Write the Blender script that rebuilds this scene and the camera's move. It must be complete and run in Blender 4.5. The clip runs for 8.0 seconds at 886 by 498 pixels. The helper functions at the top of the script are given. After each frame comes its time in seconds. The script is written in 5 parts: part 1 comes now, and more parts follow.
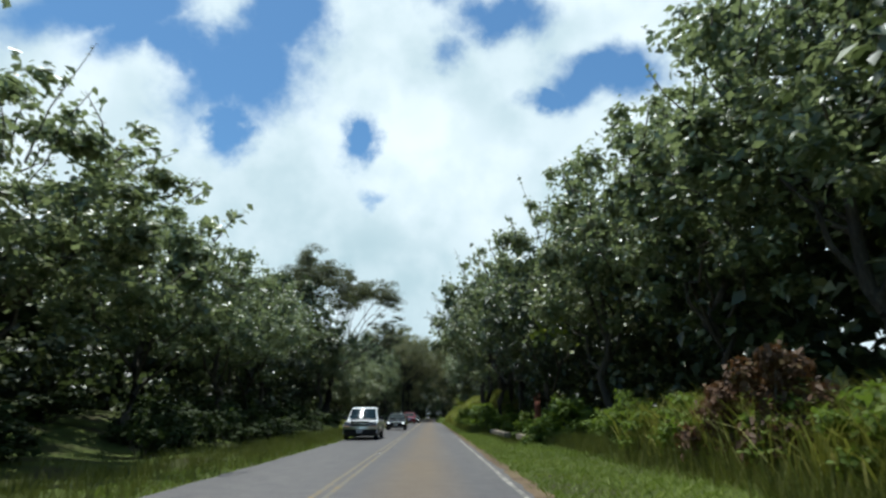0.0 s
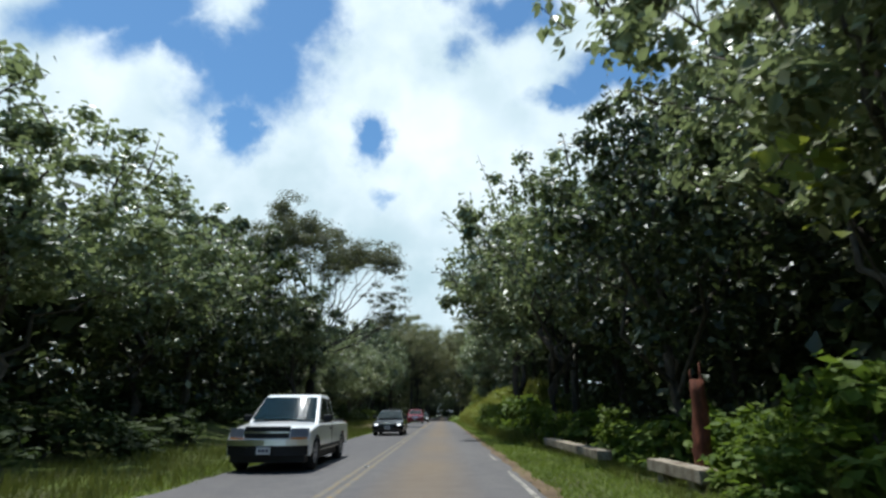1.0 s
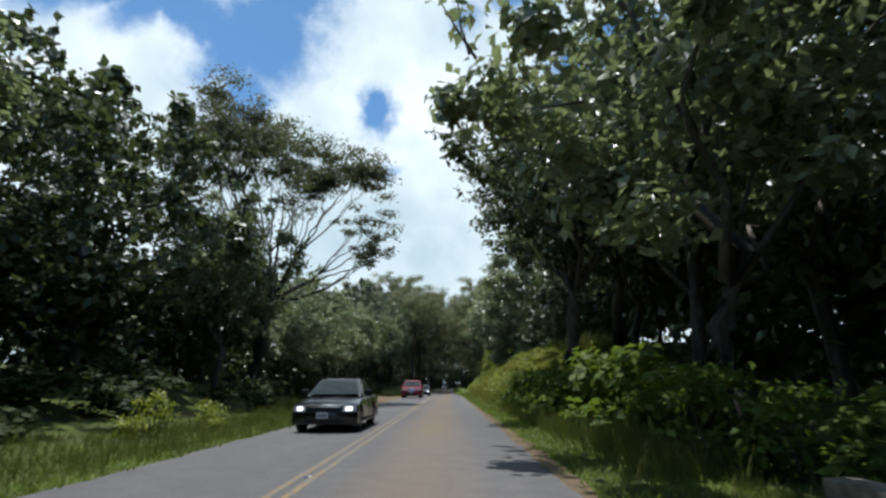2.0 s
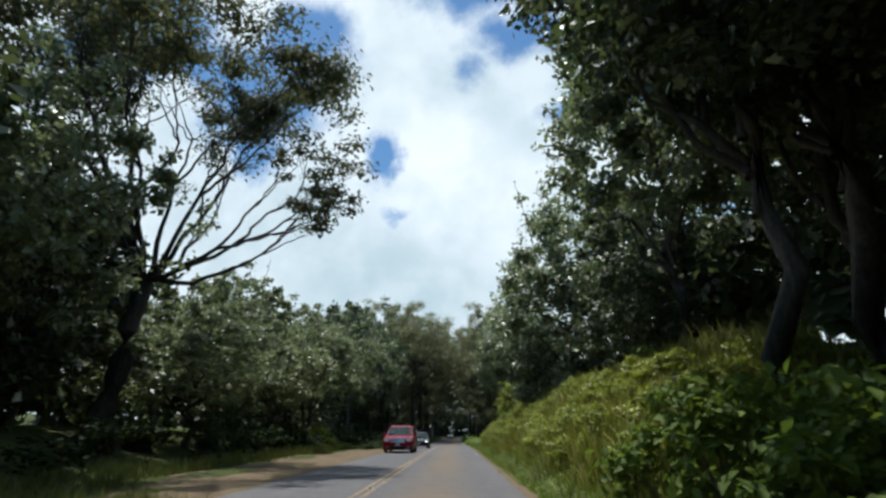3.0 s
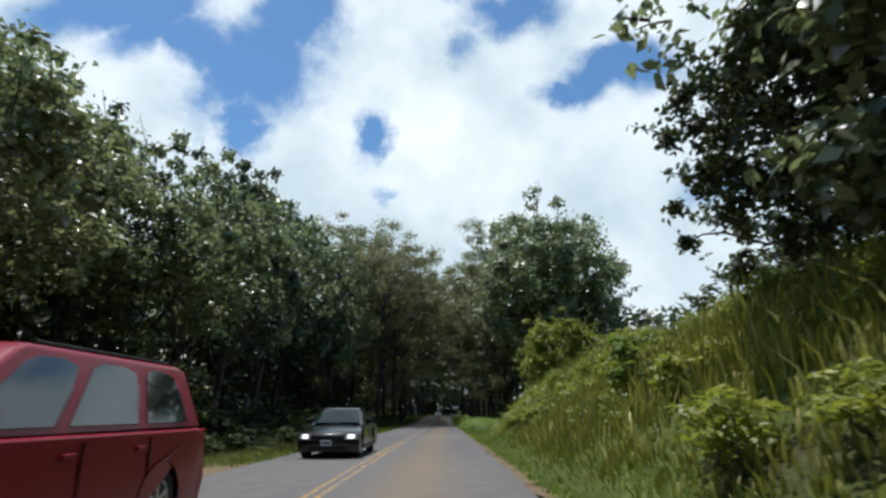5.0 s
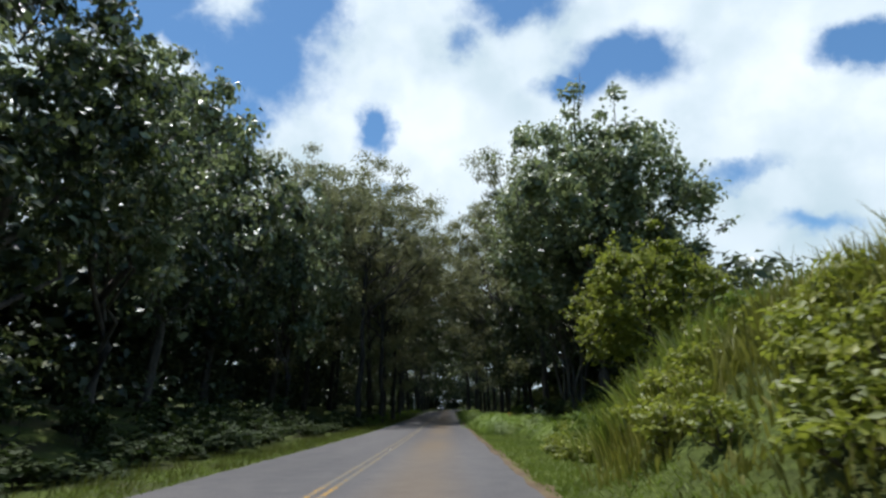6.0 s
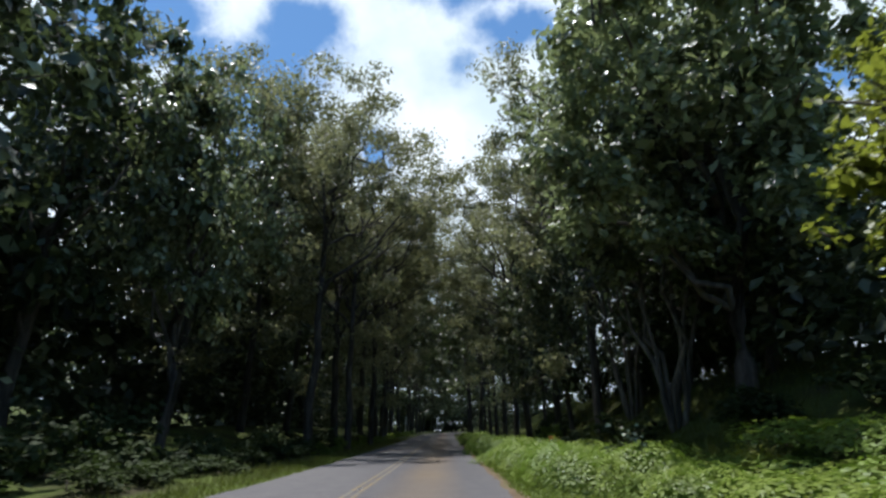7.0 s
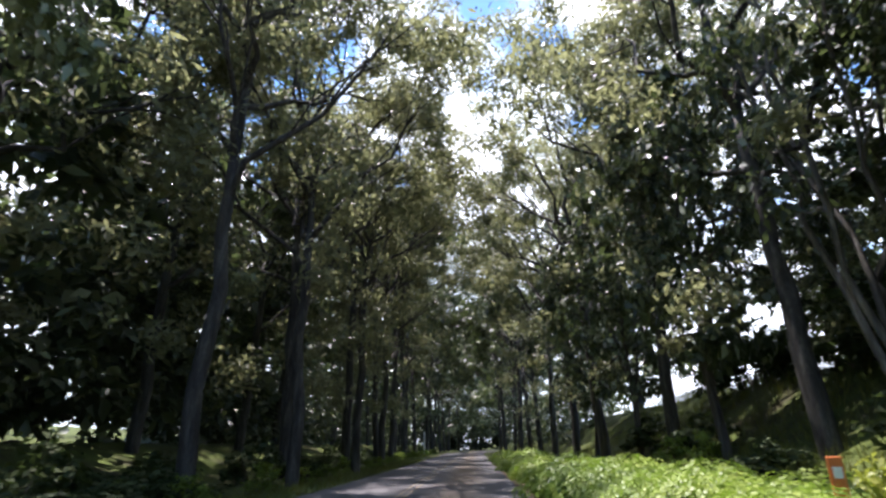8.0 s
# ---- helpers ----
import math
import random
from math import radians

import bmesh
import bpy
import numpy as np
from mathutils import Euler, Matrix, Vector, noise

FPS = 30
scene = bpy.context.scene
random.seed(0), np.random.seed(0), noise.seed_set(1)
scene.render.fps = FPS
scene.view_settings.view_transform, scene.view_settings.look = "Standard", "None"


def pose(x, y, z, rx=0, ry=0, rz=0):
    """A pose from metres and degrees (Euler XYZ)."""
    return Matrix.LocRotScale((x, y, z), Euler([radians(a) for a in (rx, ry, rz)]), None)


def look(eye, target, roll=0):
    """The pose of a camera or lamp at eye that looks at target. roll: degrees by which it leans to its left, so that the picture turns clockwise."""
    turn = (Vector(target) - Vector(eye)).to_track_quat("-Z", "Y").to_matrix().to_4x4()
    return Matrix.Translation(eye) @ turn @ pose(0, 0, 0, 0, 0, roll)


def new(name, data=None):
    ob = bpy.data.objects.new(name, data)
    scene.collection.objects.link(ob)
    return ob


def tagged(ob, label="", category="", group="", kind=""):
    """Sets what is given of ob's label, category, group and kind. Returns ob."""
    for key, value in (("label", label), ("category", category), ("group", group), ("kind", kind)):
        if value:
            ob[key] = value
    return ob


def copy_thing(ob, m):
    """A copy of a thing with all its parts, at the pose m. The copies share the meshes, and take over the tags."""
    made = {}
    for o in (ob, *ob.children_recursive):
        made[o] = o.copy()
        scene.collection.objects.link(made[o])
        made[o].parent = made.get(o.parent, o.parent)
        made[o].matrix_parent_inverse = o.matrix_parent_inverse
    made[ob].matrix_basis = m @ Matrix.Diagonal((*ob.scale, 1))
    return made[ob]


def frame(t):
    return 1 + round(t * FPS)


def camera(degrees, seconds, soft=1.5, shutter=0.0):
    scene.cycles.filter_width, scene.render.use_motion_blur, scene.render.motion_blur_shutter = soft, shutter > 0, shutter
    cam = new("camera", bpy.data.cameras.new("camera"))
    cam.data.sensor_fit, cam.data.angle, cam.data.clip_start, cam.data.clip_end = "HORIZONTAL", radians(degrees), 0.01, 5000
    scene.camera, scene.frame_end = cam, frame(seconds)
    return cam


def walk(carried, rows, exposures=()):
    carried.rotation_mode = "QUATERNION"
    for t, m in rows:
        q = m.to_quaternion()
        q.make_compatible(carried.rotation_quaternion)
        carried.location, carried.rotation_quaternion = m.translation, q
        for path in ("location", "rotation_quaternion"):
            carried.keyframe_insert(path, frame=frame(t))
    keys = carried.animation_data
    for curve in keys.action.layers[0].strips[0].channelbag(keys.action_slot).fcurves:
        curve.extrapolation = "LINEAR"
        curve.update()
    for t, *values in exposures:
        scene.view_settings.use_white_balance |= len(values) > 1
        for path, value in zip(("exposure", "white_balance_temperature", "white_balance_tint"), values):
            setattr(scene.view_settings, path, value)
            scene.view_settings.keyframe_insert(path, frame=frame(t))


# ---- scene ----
cam = camera(78.9, 8.0, soft=2.6, shutter=0.08)

# seconds, x, y, z, pitch, roll, yaw
PATH = [
    (0.0, -0.25, 0.0, 1.25, 17.2, 0.3, -1.2),
    (0.5, -0.25, 9.0, 1.25, 16.4, -0.2, -1.1),
    (1.0, -0.20, 18.0, 1.25, 17.0, 0.1, 0.0),
    (1.5, -0.20, 27.0, 1.25, 16.0, -0.2, 0.7),
    (1.7, -0.15, 30.6, 1.25, 14.2, 0.0, 0.3),
    (2.8, 0.0, 50.4, 1.25, 15.6, 0.0, 2.1),
    (3.0, 0.0, 54.0, 1.25, 18.9, 0.2, 1.3),
    (3.5, 0.0, 63.0, 1.25, 17.0, 0.4, 0.3),
    (4.0, 0.0, 72.0, 1.25, 15.9, 0.0, 0.4),
    (4.5, 0.0, 81.0, 1.25, 17.4, -0.2, 0.5),
    (4.7, 0.0, 84.6, 1.25, 17.0, 0.0, 0.3),
    (5.8, 0.0, 104.4, 1.25, 16.5, 0.2, 0.1),
    (6.0, 0.0, 108.0, 1.25, 16.2, 0.3, 0.5),
    (6.5, 0.0, 117.0, 1.25, 17.4, 0.6, 0.4),
    (7.0, 0.0, 126.0, 1.25, 18.4, -0.1, 0.3),
    (7.5, 0.0, 135.0, 1.25, 18.0, -0.2, 2.4),
    (8.0, 0.0, 144.0, 1.25, 20.2, 0.5, 3.1),
]


def sag(y):
    """Height of the road along its length: level, then a slow dip into the shaded stretch."""
    a, b = np.clip((np.asarray(y, float) - 92) / 62, 0, 1), np.clip((np.asarray(y, float) - 170) / 90, 0, 1)
    return -0.5 * a * a * (3 - 2 * a) + 0.25 * b * b * (3 - 2 * b)


walk(cam, [(t, pose(x, y, z + float(sag(y)), 90 + p, r, w)) for t, x, y, z, p, r, w in PATH],
     [(0.0, 0.05, 5900, 4), (1.5, 0.16, 5920, 8), (3.0, 0.05, 5950, 9), (4.5, 0.06, 6000, 10), (6.5, 0.08, 5900, 11), (7.0, 0.26, 5850, 12), (7.5, 0.84, 6250, 14), (8.0, 1.58, 6000, 23)])

# ---- sky, clouds and sun ----
SUN_FROM = Vector((-0.15, 0.17, 1.0)).normalized()
world = bpy.data.worlds.new("sky")
scene.world = world
world.use_nodes = True
wt = world.node_tree
wn, wl = wt.nodes, wt.links


def wmath(op, a, b=None, c=None):
    n = wn.new("ShaderNodeMath")
    n.operation = op
    for i, v in enumerate((a, b, c)):
        if v is None:
            continue
        if isinstance(v, (int, float)):
            n.inputs[i].default_value = v
        else:
            wl.new(v, n.inputs[i])
    return n.outputs[0]


def wvec(op, a, b=None):
    n = wn.new("ShaderNodeVectorMath")
    n.operation = op
    for i, v in enumerate((a, b)):
        if v is None:
            continue
        if isinstance(v, tuple):
            n.inputs[i].default_value = v
        else:
            wl.new(v, n.inputs[i])
    return n


def wnoise(vec, scale, detail, rough=0.55):
    n = wn.new("ShaderNodeTexNoise")
    n.inputs["Scale"].default_value, n.inputs["Detail"].default_value = scale, detail
    n.inputs["Roughness"].default_value = rough
    wl.new(vec, n.inputs["Vector"])
    return n


def wrange(v, a, b, c, d, smooth=True):
    n = wn.new("ShaderNodeMapRange")
    n.interpolation_type = "SMOOTHSTEP" if smooth else "LINEAR"
    for i, k in enumerate((a, b, c, d)):
        n.inputs[i + 1].default_value = k
    wl.new(v, n.inputs[0])
    return n.outputs[0]


sky = wn.new("ShaderNodeTexSky")
sky.sky_type, sky.sun_disc = "NISHITA", False
sky.sun_elevation = math.asin(SUN_FROM.z)
sky.sun_rotation = math.atan2(SUN_FROM.x, SUN_FROM.y)
sky.ozone_density, sky.air_density, sky.dust_density = 3.0, 1.0, 0.3
blue = wvec("MULTIPLY", sky.outputs[0], (0.098, 0.122, 0.124)).outputs[0]

co = wn.new("ShaderNodeTexCoord").outputs["Generated"]
sep = wn.new("ShaderNodeSeparateXYZ")
wl.new(co, sep.inputs[0])
ahead = wmath("MAXIMUM", sep.outputs[1], 0.12)
flat = wn.new("ShaderNodeCombineXYZ")
wl.new(wmath("DIVIDE", sep.outputs[0], ahead), flat.inputs[0])
wl.new(wmath("DIVIDE", sep.outputs[2], ahead), flat.inputs[1])
slow = wvec("SUBTRACT", wnoise(co, 5.0, 2.0, 0.5).outputs["Color"], (0.5, 0.5, 0.5)).outputs[0]
quick = wvec("SUBTRACT", wnoise(co, 16.0, 6.0, 0.65).outputs["Color"], (0.5, 0.5, 0.5)).outputs[0]
warp = wvec("ADD", wvec("MULTIPLY", slow, (0.16, 0.16, 0.0)).outputs[0], wvec("MULTIPLY", quick, (0.10, 0.10, 0.0)).outputs[0]).outputs[0]
plane = wvec("ADD", flat.outputs[0], warp).outputs[0]

# openings in the cloud cover, as x/y, z/y of their direction: centre, half sizes, turn, depth
GAPS = [
    (-0.41, 0.72, 0.14, 0.15, 0, 1.0), (-0.405, 0.58, 0.060, 0.085, 0, 1.0), (-0.50, 0.765, 0.20, 0.085, -38, 1.0), (-0.64, 0.85, 0.15, 0.085, 35, 0.95),
    (-0.74, 0.92, 0.22, 0.10, 30, 1.0), (-0.34, 0.86, 0.12, 0.13, 0, 1.0), (-0.155, 0.540, 0.044, 0.070, -15, 0.9),
    (-0.115, 0.395, 0.045, 0.022, 0, 0.42), (0.03, 0.76, 0.045, 0.055, 20, 0.5), (0.135, 0.87, 0.12, 0.075, 10, 0.9),
    (0.37, 0.71, 0.110, 0.080, 0, 1.0), (0.28, 0.66, 0.070, 0.040, 0, 0.8), (0.90, 0.75, 0.16, 0.06, 10, 1.0),
    (0.58, 0.45, 0.13, 0.040, 25, 0.65), (0.74, 0.33, 0.13, 0.035, 5, 0.65), (0.04, 1.00, 0.14, 0.12, 0, 0.9),
]
gap = None
for gx, gy, rx, ry, turn, deep in GAPS:
    mp = wn.new("ShaderNodeMapping")
    mp.vector_type = "TEXTURE"
    mp.inputs["Location"].default_value = (gx, gy, 0)
    mp.inputs["Rotation"].default_value = (0, 0, radians(turn))
    mp.inputs["Scale"].default_value = (rx, ry, 1)
    wl.new(plane, mp.inputs["Vector"])
    dd = wvec("DOT_PRODUCT", mp.outputs[0], mp.outputs[0]).outputs["Value"]
    one = wmath("MULTIPLY", wmath("POWER", 2.718, wmath("MULTIPLY", dd, -0.9)), deep)
    gap = one if gap is None else wmath("MAXIMUM", gap, one)
puff = wnoise(co, 7.0, 8.0, 0.56).outputs["Fac"]
cover = wmath("SUBTRACT", wmath("ADD", wmath("MULTIPLY", puff, 1.3), 0.16), wmath("MULTIPLY", gap, 1.05))
# unseen sky overhead and behind: scattered fair-weather clouds, thinned to cut fill light
away = wrange(sep.outputs[1], 0.55, 0.15, 0.0, 1.0)
heap = wrange(wnoise(co, 2.6, 6.0, 0.55).outputs["Fac"], 0.50, 0.74, 0.95, 0.1)
cover = wmath("SUBTRACT", cover, wmath("MULTIPLY", away, heap))
mask = wrange(cover, 0.04, 0.62, 0.0, 1.0)
broad = wrange(wnoise(co, 3.4, 3.0, 0.5).outputs["Fac"], 0.34, 0.64, 0.0, 1.0)
crisp = wrange(wnoise(co, 9.0, 6.0, 0.52).outputs["Fac"], 0.34, 0.64, 0.0, 1.0)
rise = wrange(sep.outputs[2], 0.20, 0.50, 0.0, 1.0)
tone = wmath("ADD", wmath("MULTIPLY", broad, 0.40), wmath("MULTIPLY", crisp, 0.30))
tone = wmath("ADD", tone, wmath("MULTIPLY", rise, 0.30))
white = wn.new("ShaderNodeMix")
white.data_type = "RGBA"
white.inputs[6].default_value, white.inputs[7].default_value = (0.50, 0.63, 0.66, 1), (0.98, 1.02, 1.02, 1)
wl.new(tone, white.inputs[0])
over = wn.new("ShaderNodeMix")
over.data_type = "RGBA"
wl.new(mask, over.inputs[0])
wl.new(blue, over.inputs[6])
wl.new(white.outputs[2], over.inputs[7])
wl.new(over.outputs[2], wn["Background"].inputs[0])
wn["Background"].inputs[1].default_value = 1.0

sun = new("sun", bpy.data.lights.new("sun", "SUN"))
sun.data.energy, sun.data.angle, sun.data.color = 5.0, radians(0.6), (1.0, 0.96, 0.89)
sun.matrix_world = look(SUN_FROM * 200, (0, 0, 0))

# ---- materials ----


def shader(name, rough=0.8, spec=0.3, metal=0.0):
    m = bpy.data.materials.new(name)
    m.use_nodes = True
    p = m.node_tree.nodes["Principled BSDF"]
    p.inputs["Roughness"].default_value, p.inputs["Metallic"].default_value = rough, metal
    p.inputs["Specular IOR Level"].default_value = spec
    return m, m.node_tree.nodes, m.node_tree.links, p


def ramp(nodes, links, fac, stops):
    r = nodes.new("ShaderNodeValToRGB")
    while len(r.color_ramp.elements) < len(stops):
        r.color_ramp.elements.new(0.5)
    for e, (at, col) in zip(r.color_ramp.elements, stops):
        e.position, e.color = at, (*col, 1)
    links.new(fac, r.inputs[0])
    return r.outputs[0]


def noise_of(nodes, links, scale, detail=4.0, coord="Object", stretch=None):
    tc = nodes.new("ShaderNodeTexCoord")
    n = nodes.new("ShaderNodeTexNoise")
    n.inputs["Scale"].default_value, n.inputs["Detail"].default_value = scale, detail
    src = tc.outputs[coord]
    if stretch:
        mp = nodes.new("ShaderNodeMapping")
        mp.inputs["Scale"].default_value = stretch
        links.new(src, mp.inputs["Vector"])
        src = mp.outputs[0]
    links.new(src, n.inputs["Vector"])
    return n.outputs["Fac"]


def blend(nodes, links, fac, a, b, mode="MIX"):
    n = nodes.new("ShaderNodeMix")
    n.data_type, n.blend_type = "RGBA", mode
    for k, v in ((0, fac), (6, a), (7, b)):
        if isinstance(v, (int, float)):
            n.inputs[k].default_value = v
        elif isinstance(v, tuple):
            n.inputs[k].default_value = (*v, 1)
        else:
            links.new(v, n.inputs[k])
    return n.outputs[2]


def relief(nodes, links, p, fac, strength, distance):
    b = nodes.new("ShaderNodeBump")
    b.inputs["Strength"].default_value, b.inputs["Distance"].default_value = strength, distance
    links.new(fac, b.inputs["Height"])
    links.new(b.outputs[0], p.inputs["Normal"])


def leaf_material(name, dark, mid, pale, rough=0.42, through_light=0.22, glow=(0.12, 0.20, 0.03), pale_share=0.82, spec=0.45):
    m, nodes, links, p = shader(name, rough, spec)
    rnd = nodes.new("ShaderNodeNewGeometry").outputs["Random Per Island"]
    one = ramp(nodes, links, rnd, [(0.0, dark), (0.45, mid), (pale_share, mid), (1.0, pale)])
    big = noise_of(nodes, links, 0.35, 3.0)
    patch = ramp(nodes, links, big, [(0.3, (0.62, 0.66, 0.55)), (0.7, (1.25, 1.18, 1.1))])
    col = blend(nodes, links, 1.0, one, patch, "MULTIPLY")
    info = nodes.new("ShaderNodeObjectInfo").outputs["Random"]
    col = blend(nodes, links, 1.0, col, ramp(nodes, links, info, [(0, (0.82, 0.88, 0.85)), (1, (1.15, 1.08, 0.95))]), "MULTIPLY")
    links.new(col, p.inputs["Base Color"])
    tr = nodes.new("ShaderNodeBsdfTranslucent")
    tr.inputs["Color"].default_value = (*glow, 1)
    mix = nodes.new("ShaderNodeMixShader")
    mix.inputs[0].default_value = through_light
    links.new(p.outputs[0], mix.inputs[1])
    links.new(tr.outputs[0], mix.inputs[2])
    links.new(mix.outputs[0], nodes["Material Output"].inputs["Surface"])
    return m


# pale share: silvery leaves, raised to stand in for sunlit glints as well
M_LEAF = leaf_material("broad_leaf", (0.046, 0.064, 0.025), (0.165, 0.188, 0.098), (0.50, 0.53, 0.39), 0.36, 0.38, (0.25, 0.30, 0.12), 0.58, 0.65)
# darker twin of broad_leaf; its tone stands in for crown and woodland shade
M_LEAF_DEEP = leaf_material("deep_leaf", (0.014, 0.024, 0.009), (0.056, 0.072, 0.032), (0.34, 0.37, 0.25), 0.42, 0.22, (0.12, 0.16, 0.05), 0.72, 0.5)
M_EUC = leaf_material("gum_leaf", (0.052, 0.058, 0.029), (0.134, 0.136, 0.072), (0.34, 0.34, 0.22), 0.42, 0.45, (0.28, 0.29, 0.13), 0.7)
M_DOME = leaf_material("umbrella_leaf", (0.024, 0.033, 0.014), (0.060, 0.073, 0.034), (0.16, 0.17, 0.10), 0.55, 0.32, (0.14, 0.15, 0.055))
M_LIME = leaf_material("lime_leaf", (0.11, 0.135, 0.018), (0.22, 0.245, 0.034), (0.37, 0.38, 0.08), 0.5, 0.4, (0.30, 0.34, 0.04))
M_PALE_LEAF = leaf_material("pale_broad_leaf", (0.22, 0.26, 0.16), (0.36, 0.40, 0.28), (0.5, 0.53, 0.4), 0.4, 0.2)
M_SHRUB = leaf_material("shrub_leaf", (0.055, 0.088, 0.015), (0.115, 0.165, 0.030), (0.22, 0.28, 0.07), 0.6, 0.35, (0.18, 0.26, 0.03), 0.82, 0.2)
# shrub leaf darkened to stand in for shade under the trees
M_SHRUB_SHADED = leaf_material("shaded_shrub_leaf", (0.022, 0.032, 0.012), (0.042, 0.058, 0.022), (0.075, 0.10, 0.045), 0.65, 0.2, (0.08, 0.12, 0.03), 0.88, 0.15)
M_COVER = leaf_material("cover_leaf", (0.13, 0.18, 0.022), (0.20, 0.27, 0.040), (0.28, 0.35, 0.08), 0.5, 0.3, (0.2, 0.32, 0.03))
M_VERGE = leaf_material("verge_blade", (0.06, 0.075, 0.014), (0.11, 0.125, 0.025), (0.22, 0.21, 0.08), 0.6, 0.25, (0.16, 0.18, 0.03), 0.78, 0.25)
M_GRASS = leaf_material("tall_grass_blade", (0.07, 0.085, 0.014), (0.25, 0.25, 0.042), (0.56, 0.53, 0.22), 0.5, 0.3, (0.24, 0.25, 0.04), 0.66, 0.35)
M_LUSH = leaf_material("lush_grass_blade", (0.09, 0.12, 0.018), (0.22, 0.27, 0.042), (0.52, 0.54, 0.22), 0.5, 0.35, (0.24, 0.30, 0.04), 0.7, 0.3)
M_LAWN = leaf_material("lawn_blade", (0.10, 0.135, 0.018), (0.175, 0.215, 0.030), (0.29, 0.31, 0.08), 0.6, 0.3, (0.18, 0.25, 0.03), 0.8, 0.25)
M_DRY = leaf_material("dry_fern", (0.07, 0.035, 0.02), (0.13, 0.065, 0.03), (0.20, 0.13, 0.05), 0.7, 0.2, (0.16, 0.08, 0.03))


def bark_material(name, a, b, c):
    m, nodes, links, p = shader(name, 0.85, 0.2)
    f = noise_of(nodes, links, 3.0, 6.0, stretch=(1.6, 1.6, 0.25))
    col = ramp(nodes, links, f, [(0.3, a), (0.5, b), (0.72, c)])
    g = noise_of(nodes, links, 22.0, 3.0, stretch=(1, 1, 0.3))
    col = blend(nodes, links, 1.0, col, ramp(nodes, links, g, [(0.3, (0.7, 0.7, 0.7)), (0.7, (1.2, 1.2, 1.2))]), "MULTIPLY")
    links.new(col, p.inputs["Base Color"])
    relief(nodes, links, p, g, 0.6, 0.03)
    return m


M_BARK = bark_material("dark_bark", (0.045, 0.038, 0.03), (0.085, 0.07, 0.055), (0.15, 0.13, 0.10))
# umbrella-tree bark set near black to stand in for backlit limbs
M_BARK_BACKLIT = bark_material("backlit_blackish_bark", (0.022, 0.019, 0.016), (0.045, 0.038, 0.032), (0.085, 0.075, 0.06))
M_BARK_LIGHT = bark_material("light_grey_bark", (0.06, 0.054, 0.045), (0.13, 0.115, 0.095), (0.25, 0.225, 0.19))
M_BARK_RED = bark_material("rotten_red_bark", (0.07, 0.025, 0.014), (0.15, 0.05, 0.028), (0.24, 0.10, 0.06))
# pale gum bark darkened in colour for the shade of the tree tunnel
M_BARK_PALE = bark_material("shaded_pale_gum_bark", (0.026, 0.023, 0.020), (0.056, 0.050, 0.043), (0.12, 0.108, 0.09))

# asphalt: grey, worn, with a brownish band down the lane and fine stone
M_ROAD, nodes, links, p = shader("asphalt", 0.82, 0.3)
wide = noise_of(nodes, links, 0.25, 5.0, stretch=(1.0, 0.15, 1.0))
fine = noise_of(nodes, links, 55.0, 2.0)
mid = noise_of(nodes, links, 2.2, 5.0)
col = ramp(nodes, links, wide, [(0.3, (0.088, 0.083, 0.084)), (0.7, (0.135, 0.126, 0.122))])
col = blend(nodes, links, 1.0, col, ramp(nodes, links, fine, [(0.25, (0.6, 0.6, 0.6)), (0.75, (1.3, 1.3, 1.3))]), "MULTIPLY")
col = blend(nodes, links, 1.0, col, ramp(nodes, links, mid, [(0.3, (0.85, 0.85, 0.86)), (0.7, (1.12, 1.1, 1.06))]), "MULTIPLY")
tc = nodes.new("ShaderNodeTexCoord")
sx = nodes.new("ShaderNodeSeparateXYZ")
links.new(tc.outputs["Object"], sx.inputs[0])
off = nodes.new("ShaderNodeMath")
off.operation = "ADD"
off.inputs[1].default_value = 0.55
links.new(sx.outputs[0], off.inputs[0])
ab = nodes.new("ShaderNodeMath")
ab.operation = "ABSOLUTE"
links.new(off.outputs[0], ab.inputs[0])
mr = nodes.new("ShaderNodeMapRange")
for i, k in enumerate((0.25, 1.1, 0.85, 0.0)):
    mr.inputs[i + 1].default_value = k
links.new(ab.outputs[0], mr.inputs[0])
# patchy brown tint along the lane, broken up by noise
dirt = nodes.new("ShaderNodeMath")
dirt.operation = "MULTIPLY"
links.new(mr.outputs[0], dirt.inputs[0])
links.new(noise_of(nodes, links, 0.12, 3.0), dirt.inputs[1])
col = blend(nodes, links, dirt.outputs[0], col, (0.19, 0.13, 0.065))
links.new(col, p.inputs["Base Color"])
relief(nodes, links, p, fine, 0.35, 0.01)


def worn_paint(name, colour, keep):
    m, nodes, links, p = shader(name, 0.7, 0.3)
    f = noise_of(nodes, links, 6.0, 6.0)
    col = ramp(nodes, links, f, [(keep - 0.05, colour), (keep + 0.08, (0.15, 0.14, 0.12))])
    g = noise_of(nodes, links, 40.0, 2.0)
    col = blend(nodes, links, 1.0, col, ramp(nodes, links, g, [(0.3, (0.75, 0.75, 0.75)), (0.7, (1.1, 1.1, 1.1))]), "MULTIPLY")
    links.new(col, p.inputs["Base Color"])
    return m


M_YELLOW = worn_paint("yellow_line_paint", (0.38, 0.215, 0.04), 0.47)
M_YELLOW_FAINT = worn_paint("faint_yellow_line_paint", (0.24, 0.155, 0.05), 0.44)
M_WHITE_LINE = worn_paint("white_line_paint", (0.36, 0.33, 0.28), 0.46)

